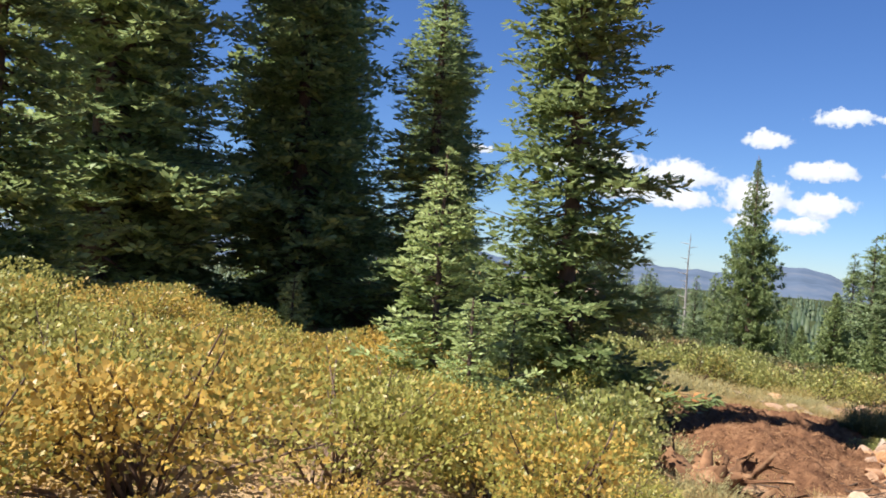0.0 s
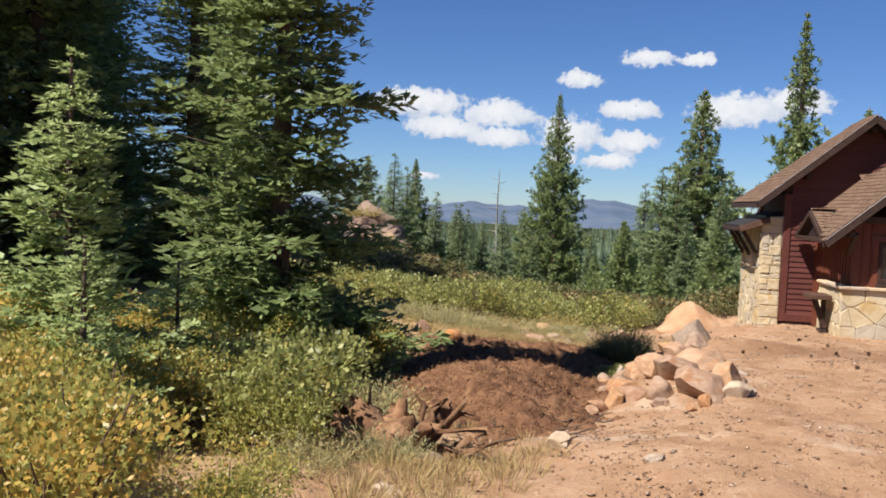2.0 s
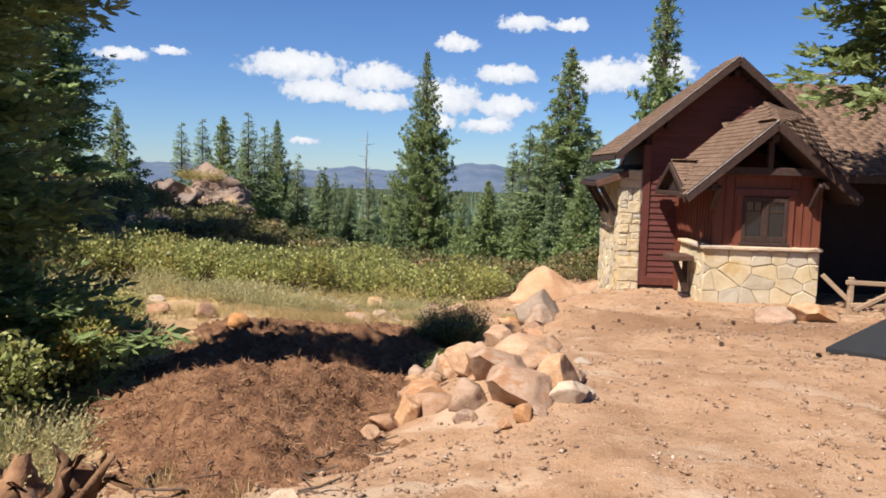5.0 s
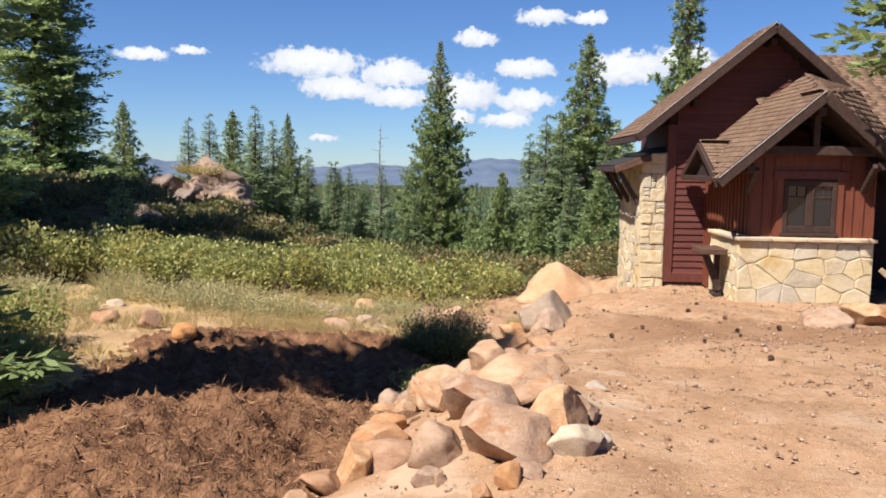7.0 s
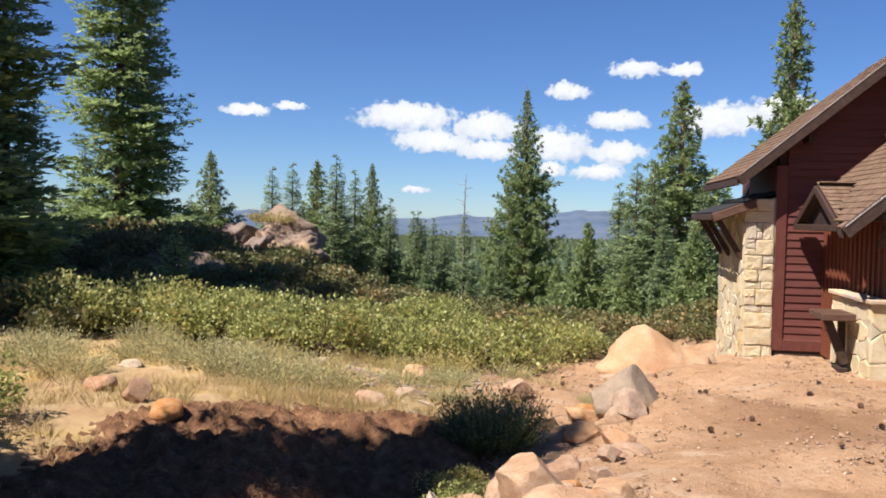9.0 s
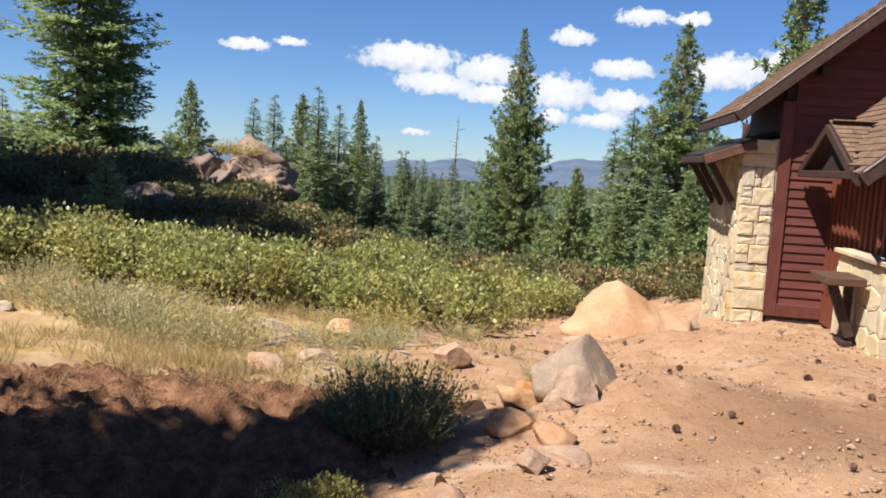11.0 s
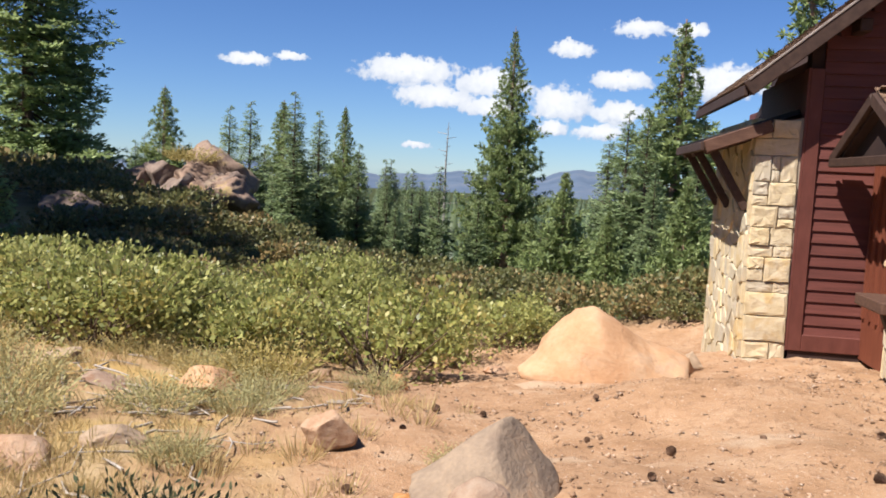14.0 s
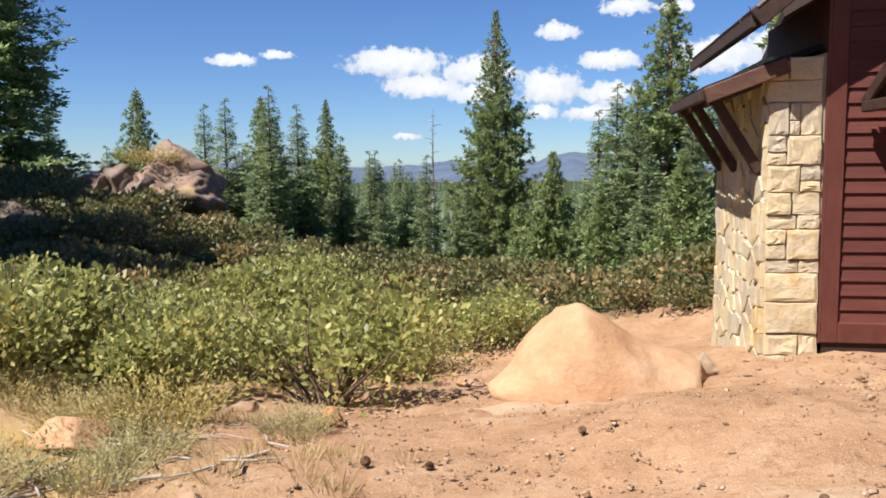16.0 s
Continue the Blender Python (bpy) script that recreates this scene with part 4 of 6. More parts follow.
rab = plant("rabbitbrush", shrub_mesh(0.58, 0.58, 900, 81, 0.05, 0.55), "rabbit", -2.58, 17.1, "dark green bristly shrub beside the rock heap", "bush")
copy_thing(rab, pose(-2.95, 17.15, ground_z(-2.95, 17.15), 0, 0, 80)).scale = (0.6, 0.6, 0.6)
sage = plant("sagebrush", shrub_mesh(0.6, 0.46, 220, 82, 0.05), "sage", -6.4, 18.6, "pale grey-green sagebrush on dry ground", "bush", "sagebrush")
g = np.random.default_rng(17)
for x, y, s in ((-7.2, 18.9, 1.2), (-5.6, 18.9, 1.0), (-8.2, 19.3, 1.2), (-6.6, 19.8, 1.0), (-7.8, 20.3, 0.9), (-9.4, 19.4, 1.1), (-5.0, 19.9, 0.8), (-10.2, 18.0, 1.2), (-9.0, 17.6, 1.0),
                (-5.4, 21.2, 0.8), (-6.0, 21.5, 0.7), (-8.9, 21.0, 0.9), (-10.4, 20.4, 1.0), (-4.4, 20.3, 0.6), (-3.9, 18.9, 0.5), (-3.3, 9.0, 0.9), (-3.7, 9.6, 1.0), (-2.8, 8.3, 0.7), (-3.0, 7.4, 0.7),
                (-4.0, 21.9, 0.6), (-6.9, 21.7, 0.8), (-2.2, 19.8, 0.45), (-4.6, 20.9, 0.75), (-11.5, 19.0, 1.0), (-4.1, 10.2, 0.9)):
    copy_thing(sage, pose(x, y, ground_z(x, y), 0, 0, g.uniform(0, 360))).scale = (s, s, s * g.uniform(0.8, 1.1))
yel = plant("yellow_bush", shrub_mesh(0.75, 0.7, 200, 83, 0.09), "yellow", -16.4, 28.2, "rounded bush with pale yellow blooms on the hill", "bush", "yellow bushes", 1.1)
copy_thing(yel, pose(-20.9, 38.4, 0.45, 0, 0, 50)).scale = (1.4, 1.4, 0.9)
copy_thing(yel, pose(-5.1, 21.6, ground_z(-5.1, 21.6), 0, 0, 90)).scale = (0.7, 0.7, 0.6)
copy_thing(yel, pose(-14.9, 29.5, ground_z(-14.9, 29.5), 0, 0, 150)).scale = (1.0, 1.0, 0.8)


def dry_grass():
    """Tussocks of straw over the left half of the clearing."""
    g = np.random.default_rng(19)
    bits = [spiky_mesh(0.16, 0.20, 34, 90 + i, 0.006, 0.9) for i in range(4)]
    parts = []
    for _ in range(1500):
        x, y = g.uniform(-11.5, -1.6), g.uniform(4.5, 23)
        pit = gauss(x, y, -3.4, 14.3, 1.5, 2.6)
        if pit > 0.45 or (x > -2.6 and y > 10) or (y > 21.5 and x > -4.5):
            continue
        v, f = bits[int(g.integers(4))]
        s, a = g.uniform(0.6, 1.3), g.uniform(0, 6.28)
        r = np.array([[math.cos(a), -math.sin(a), 0], [math.sin(a), math.cos(a), 0], [0, 0, 1]])
        parts.append((v @ r.T * s + np.array([x, y, ground_z(x, y)]), f))
    for _ in range(420):
        x, y = g.normal(-5.0, 0.9), g.normal(17.9, 0.55)
        v, f = bits[int(g.integers(4))]
        parts.append((v * g.uniform(0.5, 1.0) + np.array([x, y, ground_z(x, y)]), f))
    for _ in range(90):
        x, y = g.uniform(-2.6, -1.4), g.uniform(5.0, 9.2)
        v, f = bits[int(g.integers(4))]
        parts.append((v * g.uniform(0.8, 1.5) + np.array([x, y, ground_z(x, y)]), f))
    v, f = merge(parts)
    tagged(under("dry_grass", mesh_np("dry_grass", v, f, "straw")), "dry straw-yellow grass tussocks", "grass", kind="stuff")


dry_grass()


# ---- rocks ----
def rock_mesh(name, material, seed, sub=4, sharp=6, craggy=0.07):
    """A broken stone: a ball cut by random planes and roughened."""
    g = np.random.default_rng(seed)
    bm = bmesh.new()
    bmesh.ops.create_icosphere(bm, subdivisions=sub, radius=1.0)
    cuts = [(unit(g.normal(0, 1, 3)), g.uniform(0.48, 0.78)) for _ in range(sharp * 2)]
    for v in bm.verts:
        p = np.array(v.co)
        for n, d in cuts:
            over = p @ n - d
            if over > 0:
                p = p - n * over
        w = noise.fractal(Vector(p) * 1.7 + Vector((seed, 0, 0)), 0.9, 2.0, 4) * craggy + noise.fractal(Vector(p) * 5 + Vector((0, seed, 0)), 0.9, 2.0, 3) * 0.025
        v.co = Vector(p * (1 + w))
    me = bpy.data.meshes.new(name)
    bm.to_mesh(me)
    bm.free()
    me.materials.append(M[material])
    me.polygons.foreach_set("use_smooth", [True] * len(me.polygons))
    try:
        me.set_sharp_from_angle(angle=radians(48))
    except AttributeError:
        pass
    return me


ROCKS = {m: [rock_mesh("rock", m, 100 + 7 * i + len(m)) for i in range(5)] for m in ("rock", "rock_red", "rock_white", "rock_grey")}


def rock(name, x, y, z, sx, sy, sz, kind="rock", which=0, rot=(0, 0, 0), label="tan broken rock lying on the dirt", group="loose rocks", on_ground=True):
    """A rock of half sizes sx, sy, sz, whose middle is z above the ground under it, or at z."""
    ob = new(name, ROCKS[kind][which % 5])
    ob.matrix_basis = pose(x, y, z + (ground_z(x, y) if on_ground else 0), *rot) @ Matrix.Diagonal((sx, sy, sz, 1))
    return tagged(ob, label, "rock", group)


# the heap of broken rock along the bank: place, height in the heap, half width, half height, kind
HEAP = [
    (-0.66, 12.22, 0.02, 0.40, 0.30, "rock"),
    (-0.36, 12.60, 0.04, 0.26, 0.22, "rock"),
    (-0.19, 12.32, 0.00, 0.23, 0.14, "rock_white"),
    (-0.06, 12.48, 0.00, 0.14, 0.10, "rock_white"),
    (-0.74, 13.20, 0.10, 0.44, 0.17, "rock"),
    (-0.98, 12.72, 0.06, 0.40, 0.24, "rock"),
    (-1.34, 12.12, 0.00, 0.27, 0.11, "rock_red"),
    (-1.50, 12.42, 0.02, 0.28, 0.14, "rock_red"),
    (-1.55, 11.98, 0.00, 0.19, 0.19, "rock"),
    (-1.04, 12.10, 0.00, 0.24, 0.17, "rock"),
    (-0.42, 11.86, 0.00, 0.15, 0.09, "rock"),
    (-1.30, 13.20, 0.14, 0.34, 0.17, "rock"),
    (-1.62, 13.72, 0.12, 0.26, 0.15, "rock"),
    (-1.12, 13.80, 0.24, 0.32, 0.15, "rock"),
    (-2.25, 14.47, 0.06, 0.20, 0.18, "rock"),
    (-2.06, 14.42, 0.20, 0.11, 0.24, "rock_white"),
    (-1.86, 14.05, 0.10, 0.24, 0.14, "rock"),
    (-2.15, 13.95, 0.02, 0.20, 0.12, "rock"),
    (-0.62, 13.75, 0.26, 0.22, 0.11, "rock"),
    (-1.50, 14.60, 0.24, 0.24, 0.12, "rock"),
    (-1.28, 15.02, 0.26, 0.19, 0.12, "rock_red"),
    (-1.66, 15.00, 0.24, 0.18, 0.11, "rock"),
    (-1.92, 14.85, 0.14, 0.16, 0.12, "rock"),
    (-0.92, 11.76, 0.00, 0.09, 0.06, "rock"),
    (-0.61, 11.60, 0.00, 0.09, 0.06, "rock_red"),
    (-1.98, 13.45, 0.02, 0.22, 0.12, "rock"),
    (-1.75, 13.05, 0.02, 0.22, 0.12, "rock_red"),
    (-0.25, 12.95, 0.08, 0.22, 0.08, "rock"),
]
HEAP_WORDS = {"rock": "tan broken rock in the heap beside the mulch", "rock_red": "rust-orange broken rock in the heap", "rock_white": "pale cream broken rock in the heap", "rock_grey": "grey broken rock in the heap"}
g = np.random.default_rng(23)
for i, (x, y, up, w, h, kind) in enumerate(HEAP):
    rock("rock", x, y, up * 0.55 + h * 0.22, w * 1.04, w * g.uniform(0.75, 1.0), h * 1.12, kind, i, (g.uniform(-14, 14), g.uniform(-14, 14), g.choice((0, 180)) + g.uniform(-40, 40)), HEAP_WORDS[kind], "rock heap")
for i in range(75):
    x, y = g.uniform(-2.3, 0.15), g.uniform(11.4, 16.6)
    if x > -0.25 - 0.2 * (y - 11.5):
        continue
    q = g.uniform(0.05, 0.15)
    rock("rock", x, y, q * 0.4, q * 1.2, q, q * 0.8, ("rock", "rock_red", "rock", "rock")[i % 4], i, (g.uniform(-20, 20), g.uniform(-20, 20), g.uniform(0, 360)), "small broken rock in the heap", "rock heap")

LOOSE = [(-1.55, 9.55, 0.03, 0.19, 0.15, 0.14, "rock_white", 0, "white angular rock on the dirt"), (-2.5, 8.7, 0.02, 0.20, 0.14, 0.11, "rock_grey", 1, "grey rock in the dry grass"),
         (-3.25, 19.8, 0.08, 0.27, 0.22, 0.18, "rock", 3, "angular tan rock on the dirt"), (-5.35, 15.5, 0.1, 0.22, 0.18, 0.15, "rock_red", 2, "rust-orange rock on dry ground"),
         (-6.2, 15.9, 0.08, 0.22, 0.18, 0.16, "rock_red", 4, "rust-orange rock on dry ground"), (-5.3, 21.0, 0.03, 0.5, 0.34, 0.17, "rock", 3, "tan flat rock beside the brush"), (-1.32, 24.72, 0.06, 0.22, 0.2, 0.2, "rock_grey", 2, "dark grey block at the end of the boulder"),
         (-1.5, 18.15, 0.03, 0.24, 0.17, 0.15, "rock", 1, "tan rock against the slanting grey rock"), (-5.9, 20.2, 0.02, 0.3, 0.2, 0.1, "rock", 0, "tan flat rock on dry ground"), (-6.9, 20.6, 0.02, 0.34, 0.24, 0.1, "rock_grey", 2, "grey flat rock on dry ground"),
         (-4.7, 18.3, 0.0, 0.3, 0.25, 0.12, "rock", 2, "tan rock sunk in the dry grass"), (-6.4, 19.2, 0.02, 0.36, 0.25, 0.12, "rock", 1, "tan rock among sagebrush"),
         (-7.6, 16.7, 0.05, 0.3, 0.24, 0.14, "rock_red", 0, "rust rock on dry ground"), (-9.0, 18.6, 0.03, 0.3, 0.2, 0.12, "rock_white", 4, "pale rock on dry ground"),
         (-4.0, 22.4, 0.03, 0.22, 0.15, 0.1, "rock_red", 1, "rust rock at the edge of the brush"), (-5.4, 26.6, 0.05, 0.4, 0.3, 0.22, "rock", 4, "tan rock at the edge of the brush"),
         (-4.3, 26.2, 0.05, 0.25, 0.2, 0.14, "rock", 0, "tan rock at the edge of the brush"), (-3.5, 27.4, 0.12, 0.28, 0.25, 0.22, "rock_white", 2, "pale rock behind the boulder"),
         (-1.75, 17.6, 0.02, 0.28, 0.2, 0.14, "rock", 1, "tan rock beside the grey rock"), (-1.35, 17.35, 0.04, 0.22, 0.18, 0.14, "rock_red", 3, "rust rock beside the grey rock"),
         (-2.0, 18.6, 0.04, 0.2, 0.16, 0.12, "rock_red", 2, "rust rock beside the grey rock"), (-1.2, 16.9, 0.0, 0.4, 0.25, 0.12, "rock", 4, "tan rock sunk in the bank"),
         (2.2, 19.9, 0.05, 0.55, 0.35, 0.22, "rock", 2, "tan boulder before the stone wall"), (3.0, 20.5, 0.08, 0.78, 0.42, 0.36, "rock", 0, "tan boulder before the stone wall"),
         (-1.95, 18.25, 0.05, 0.3, 0.22, 0.17, "rock", 0, "tan rock beside the grey rock"), (-2.35, 18.1, 0.03, 0.26, 0.2, 0.15, "rock", 3, "tan rock beside the grey rock"), (-1.42, 18.22, 0.08, 0.3, 0.2, 0.2, "rock", 4, "tan rock against the slanting grey rock"),
         (-4.43, 18.9, 0.03, 0.24, 0.2, 0.14, "rock_grey", 1, "grey rock sunk in dry ground"), (-5.3, 22.9, 0.02, 0.2, 0.14, 0.08, "rock", 2, "flat tan rock at the edge of the brush"),
         (-0.3, 14.2, 0.0, 0.15, 0.12, 0.08, "rock_white", 3, "pale stone on the dirt"), (-0.55, 8.9, 0.0, 0.16, 0.12, 0.07, "rock_white", 3, "pale stone on the dirt"), (-2.2, 7.3, 0.0, 0.16, 0.14, 0.09, "rock_white", 2, "pale stone in the grass")]
for x, y, z, a, b, c, kind, w, lab in LOOSE:
    rock("rock", x, y, z, a, b, c, kind, w, (g.uniform(-12, 12), g.uniform(-12, 12), g.uniform(0, 360)), lab)


def shaped_rock(name, material, seed, fn, label, m, sub=5, cuts=0, depth=0.42):
    """A large rock whose outline is shaped by fn on the unit ball."""
    bm = bmesh.new()
    bmesh.ops.create_icosphere(bm, subdivisions=sub, radius=1.0)
    g = np.random.default_rng(int(seed * 3))
    planes = [(Vector(unit(g.normal(0, 1, 3) * np.array([1, 1, 0.45]))), g.uniform(depth, depth + 0.18)) for _ in range(cuts)]
    for v in bm.verts:
        p = Vector(fn(*v.co))
        for n, d in planes:
            p = p - n * max(0.0, p.dot(n) - d) * 0.9
        w = noise.fractal(p * 1.6 + Vector((seed, 0, 0)), 1.0, 2.0, 5) * 0.06 + noise.fractal(p * 5 + Vector((0, seed, 0)), 1.0, 2.0, 4) * 0.022
        v.co = p * (1 + w)
    ob = part(name, bm, material)
    ob.data.polygons.foreach_set("use_smooth", [True] * len(ob.data.polygons))
    ob.matrix_basis = m
    return tagged(ob, label, "rock")


def boulder_shape(x, y, z):
    """A steep face and a blunt peak at one end, a long low back running out to the other."""
    top = float(np.interp(x, (-1, -0.86, -0.6, -0.42, -0.26, 0.05, 0.3, 0.9, 1.0), (0.1, 0.36, 0.76, 0.93, 0.92, 0.66, 0.47, 0.37, 0.25)))
    zz = max(z, 0.0) ** 0.75 * top * 1.05 if z > 0 else z * 0.3
    return (x * 1.18, y * 0.72 * (1 - 0.3 * max(0, z)), zz)


shaped_rock("boulder", "boulder", 3, boulder_shape, "large smooth sandy-orange boulder in the dirt beside the house", pose(-2.1, 24.33, -1.72, 0, 0, 24) @ Matrix.Diagonal((0.98, 1.0, 0.88, 1)), 5, 4, 0.72)


def split_shape(x, y, z):
    top = 0.85 * max(0.0, 1 - abs(x - 0.3) / 1.15)
    return (x * 0.85, y * 0.5 * (1 - 0.35 * max(0, z)), z * (0.2 + top * 0.75) if z > 0 else z * 0.3)


shaped_rock("split_rock", "rock_split", 8, split_shape, "grey and tan slanting rock half buried in the dirt", pose(-1.58, 18.6, -1.14, 0, 6, 30) @ Matrix.Diagonal((0.6, 0.66, 0.66, 1)), 5, 6, 0.46)


OUT = [rock_mesh("rock_outcrop", "outcrop", 300 + i, 4, sharp=3, craggy=0.2) for i in range(3)]
g = np.random.default_rng(27)
for i, (x, y, z, s) in enumerate(((-20.9, 39.9, -0.35, 1.55), (-23.2, 39.7, -0.55, 1.1), (-19.9, 39.4, -0.9, 1.1), (-23.9, 39.2, -0.7, 0.9), (-24.8, 38.8, -0.8, 0.8), (-19.3, 38.6, -1.0, 1.0), (-20.2, 38.3, -0.8, 0.7), (-19.7, 39.0, -0.4, 0.6),
                                  (-21.6, 38.2, -1.1, 1.2), (-20.8, 38.6, -0.5, 1.0), (-17.6, 30.2, -1.1, 0.9), (-20.4, 37.4, -1.5, 1.1))):
    ob = new("rock_outcrop", OUT[i % 3])
    ob.matrix_basis = pose(x, y, z + 0.1, g.uniform(-25, 25), g.uniform(-25, 25), g.uniform(0, 360)) @ Matrix.Diagonal((s * g.uniform(0.9, 1.3), s, s * g.uniform(0.7, 0.95), 1))
    tagged(ob, "rugged red-brown rock outcrop above the brush", "rock", "outcrop")


# ---- mulch pile ----
def mulch_h(x, y):
    h = 0.5 * gauss(x, y, -2.6, 11.0, 0.75, 0.9) + 0.6 * gauss(x, y, -3.0, 12.7, 0.75, 0.9) + 0.66 * gauss(x, y, -3.35, 14.2, 0.55, 0.65) + 0.5 * gauss(x, y, -3.7, 11.6, 0.8, 0.9) + 0.22 * gauss(x, y, -2.4, 13.9, 0.7, 1.0) + 0.36 * gauss(x, y, -4.5, 15.6, 1.1, 1.7) + 0.3 * gauss(x, y, -3.4, 17.0, 1.0, 0.9) + 0.2 * gauss(x, y, -4.6, 13.4, 0.8, 1.0)
    return h + 0.075 * np.sin(5 * x + 2 * np.sin(3 * y)) * np.sin(4.4 * y + np.sin(4 * x)) * np.clip(h * 4, 0, 1) + 0.045 * np.sin(11 * x + 3 * np.sin(7 * y)) * np.sin(10 * y + 2 * np.sin(9 * x)) * np.clip(h * 3, 0, 1) - 0.1


def build_mulch():
    xs, ys = np.arange(-5.8, -1.0, 0.05), np.arange(8.6, 18.2, 0.05)
    gx, gy = np.meshgrid(xs, ys)
    gr = np.random.default_rng(29)
    z = lie(gx, gy) + mulch_h(gx, gy) + gr.normal(0, 0.026, gx.shape)
    v = np.stack([gx, gy, z], -1).reshape(-1, 3)
    n = len(xs)
    i = (np.arange(len(ys) - 1)[:, None] * n + np.arange(n - 1)[None, :]).ravel()
    heap = empty("mulch_pile", -2.8, 12, 0)
    body = under("mulch_body", mesh_np("mulch_body", v - np.array([-2.8, 12, 0]), np.stack([i, i + 1, i + n + 1, i + n], 1), "mulch", True), heap)
    k = 17000
    x, y = gr.uniform(-4.6, -1.4, k), gr.uniform(9.0, 15.6, k)
    hh = mulch_h(x, y)
    keep = hh > 0.0
    x, y, hh = x[keep], y[keep], hh[keep]
    k = len(x)
    base = np.stack([x + 2.8, y - 12, lie(x, y) + hh + 0.01], 1)
    al = unit(gr.normal(0, 1, (k, 3)) * np.array([1, 1, 0.35]))
    v, f = blades(base, al, unit(np.cross(al, gr.normal(0, 1, (k, 3)))), gr.uniform(0.03, 0.13, k), gr.uniform(0.004, 0.011, k))
    sh = under("shredded_bark", mesh_np("shredded_bark", v, f, "shred"), heap, "shredded bark strands")
    sh["kind"] = "stuff"
    tagged(heap, "heap of brown shredded bark mulch in the pit", "mulch heap")


build_mulch()


# ---- the house ----
# local axes: u along the front to the right, v into the house, origin at the foot of the siding's outer corner
HOUSE = pose(-0.254, 25.41, 0, 0, 0, 15)
house = new("house")
house.matrix_basis = HOUSE
tagged(house, "rustic red-brown gabled house with cream stone base and brown shingle roof", "house")

APEX_U, APEX_Z, PITCH = 1.95, 4.07, 0.836    # main gable


def rake_z(u):
    return APEX_Z - PITCH * abs(u - APEX_U)


def prism(name, outline, v0, v1, material, parent, label=""):
    """A wall: an outline in u and z, thickened from v0 to v1."""
    bm = bmesh.new()
    a = [bm.verts.new((u, v0, z)) for u, z in outline]
    b = [bm.verts.new((u, v1, z)) for u, z in outline]
    bm.faces.new(a)
    bm.faces.new(b[::-1])
    for i in range(len(a)):
        j = (i + 1) % len(a)
        bm.faces.new((a[i], b[i], b[j], a[j]))
    bmesh.ops.recalc_face_normals(bm, faces=bm.faces)
    return part(name, bm, material, parent, label)


# bare right of the siding, where near-black stands in for the shaded garage
front = prism("front_wall", [(0, -1.7), (6.8, -1.7), (6.8, 1.9), (APEX_U + 1.3, rake_z(APEX_U + 1.3) - 0.25), (APEX_U, APEX_Z - 0.25), (0, rake_z(0) - 0.25)], 0.03, 0.25, "near_black", house, "red-brown lap-sided gable wall")
box("side_wall", (0.0, 0.25, -1.7), (0.2, 2.4, 2.0), "siding", house)
box("side_wall", (0.0, 2.4, -1.7), (0.9, 2.6, 2.0), "siding", house)
box("side_wall", (0.7, 2.6, -1.7), (0.9, 6.8, 2.0), "siding", house)
box("rear_wall", (0.7, 6.8, -1.7), (8.0, 7.0, 2.0), "siding", house)
box("end_wall", (7.8, -2.0, -1.7), (8.0, 6.8, 2.0), "siding", house)

# small gable over the bay
G_U, G_Z, G_P, G_V = 1.76, 2.41, 0.87, -3.55


def small_z(u):
    return G_Z - G_P * abs(u - G_U)


# lap siding, board by board
z = -1.18
while z < 3.6:
    left = 0.14 if z < 1.6 else max(0.14, APEX_U - (APEX_Z - 0.3 - z) / PITCH)
    right = min(2.9, APEX_U + (APEX_Z - 0.3 - z) / PITCH)
    if right - left > 0.25:
        bm = bmesh.new()
        vs = [bm.verts.new(p) for p in ((left, 0.0, z + 0.16), (right, 0.0, z + 0.16), (right, -0.028, z), (left, -0.028, z), (left, 0.03, z + 0.16), (right, 0.03, z + 0.16), (right, 0.03, z), (left, 0.03, z))]
        for q in ((0, 3, 2, 1), (3, 7, 6, 2), (4, 5, 6, 7), (0, 1, 5, 4), (0, 4, 7, 3), (1, 2, 6, 5)):
            bm.faces.new([vs[k] for k in q])
        bmesh.ops.recalc_face_normals(bm, faces=bm.faces)
        part("siding_board", bm, "siding", front)
    z += 0.142
box("corner_board", (-0.02, -0.05, -1.36), (0.14, 0.03, 2.0), "trim", front, bevel=0.008)
box("corner_board", (-0.045, -0.05, -1.36), (-0.02, 0.14, 2.0), "trim", front)
box("skirt_board", (0.14, -0.05, -1.36), (1.1, 0.028, -1.16), "trim", front, bevel=0.008)
box("footing", (0.0, -0.02, -1.8), (7, 0.03, -1.36), "near_black", front)

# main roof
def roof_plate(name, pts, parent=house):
    return slab(name, pts, 0.16, "near_black", parent, "brown shingle roof slope")


V_F, V_B = -0.42, 1.0
E_U = -0.79
E_Z = rake_z(E_U)
left_pts = [(APEX_U, V_F, APEX_Z), (APEX_U, V_B, APEX_Z), (E_U, 3.4, E_Z), (E_U, V_F, E_Z)]
main_left = roof_plate("main_roof_left", left_pts)
main_right = roof_plate("main_roof_right", [(APEX_U, V_F, APEX_Z), (3.45, V_F, rake_z(3.45)), (3.45, 2.0, rake_z(3.45)), (APEX_U, V_B, APEX_Z)])
# long roof facing the front
LR = 0.56


def long_z(v):
    return 3.72 + LR * (v - 2.0)


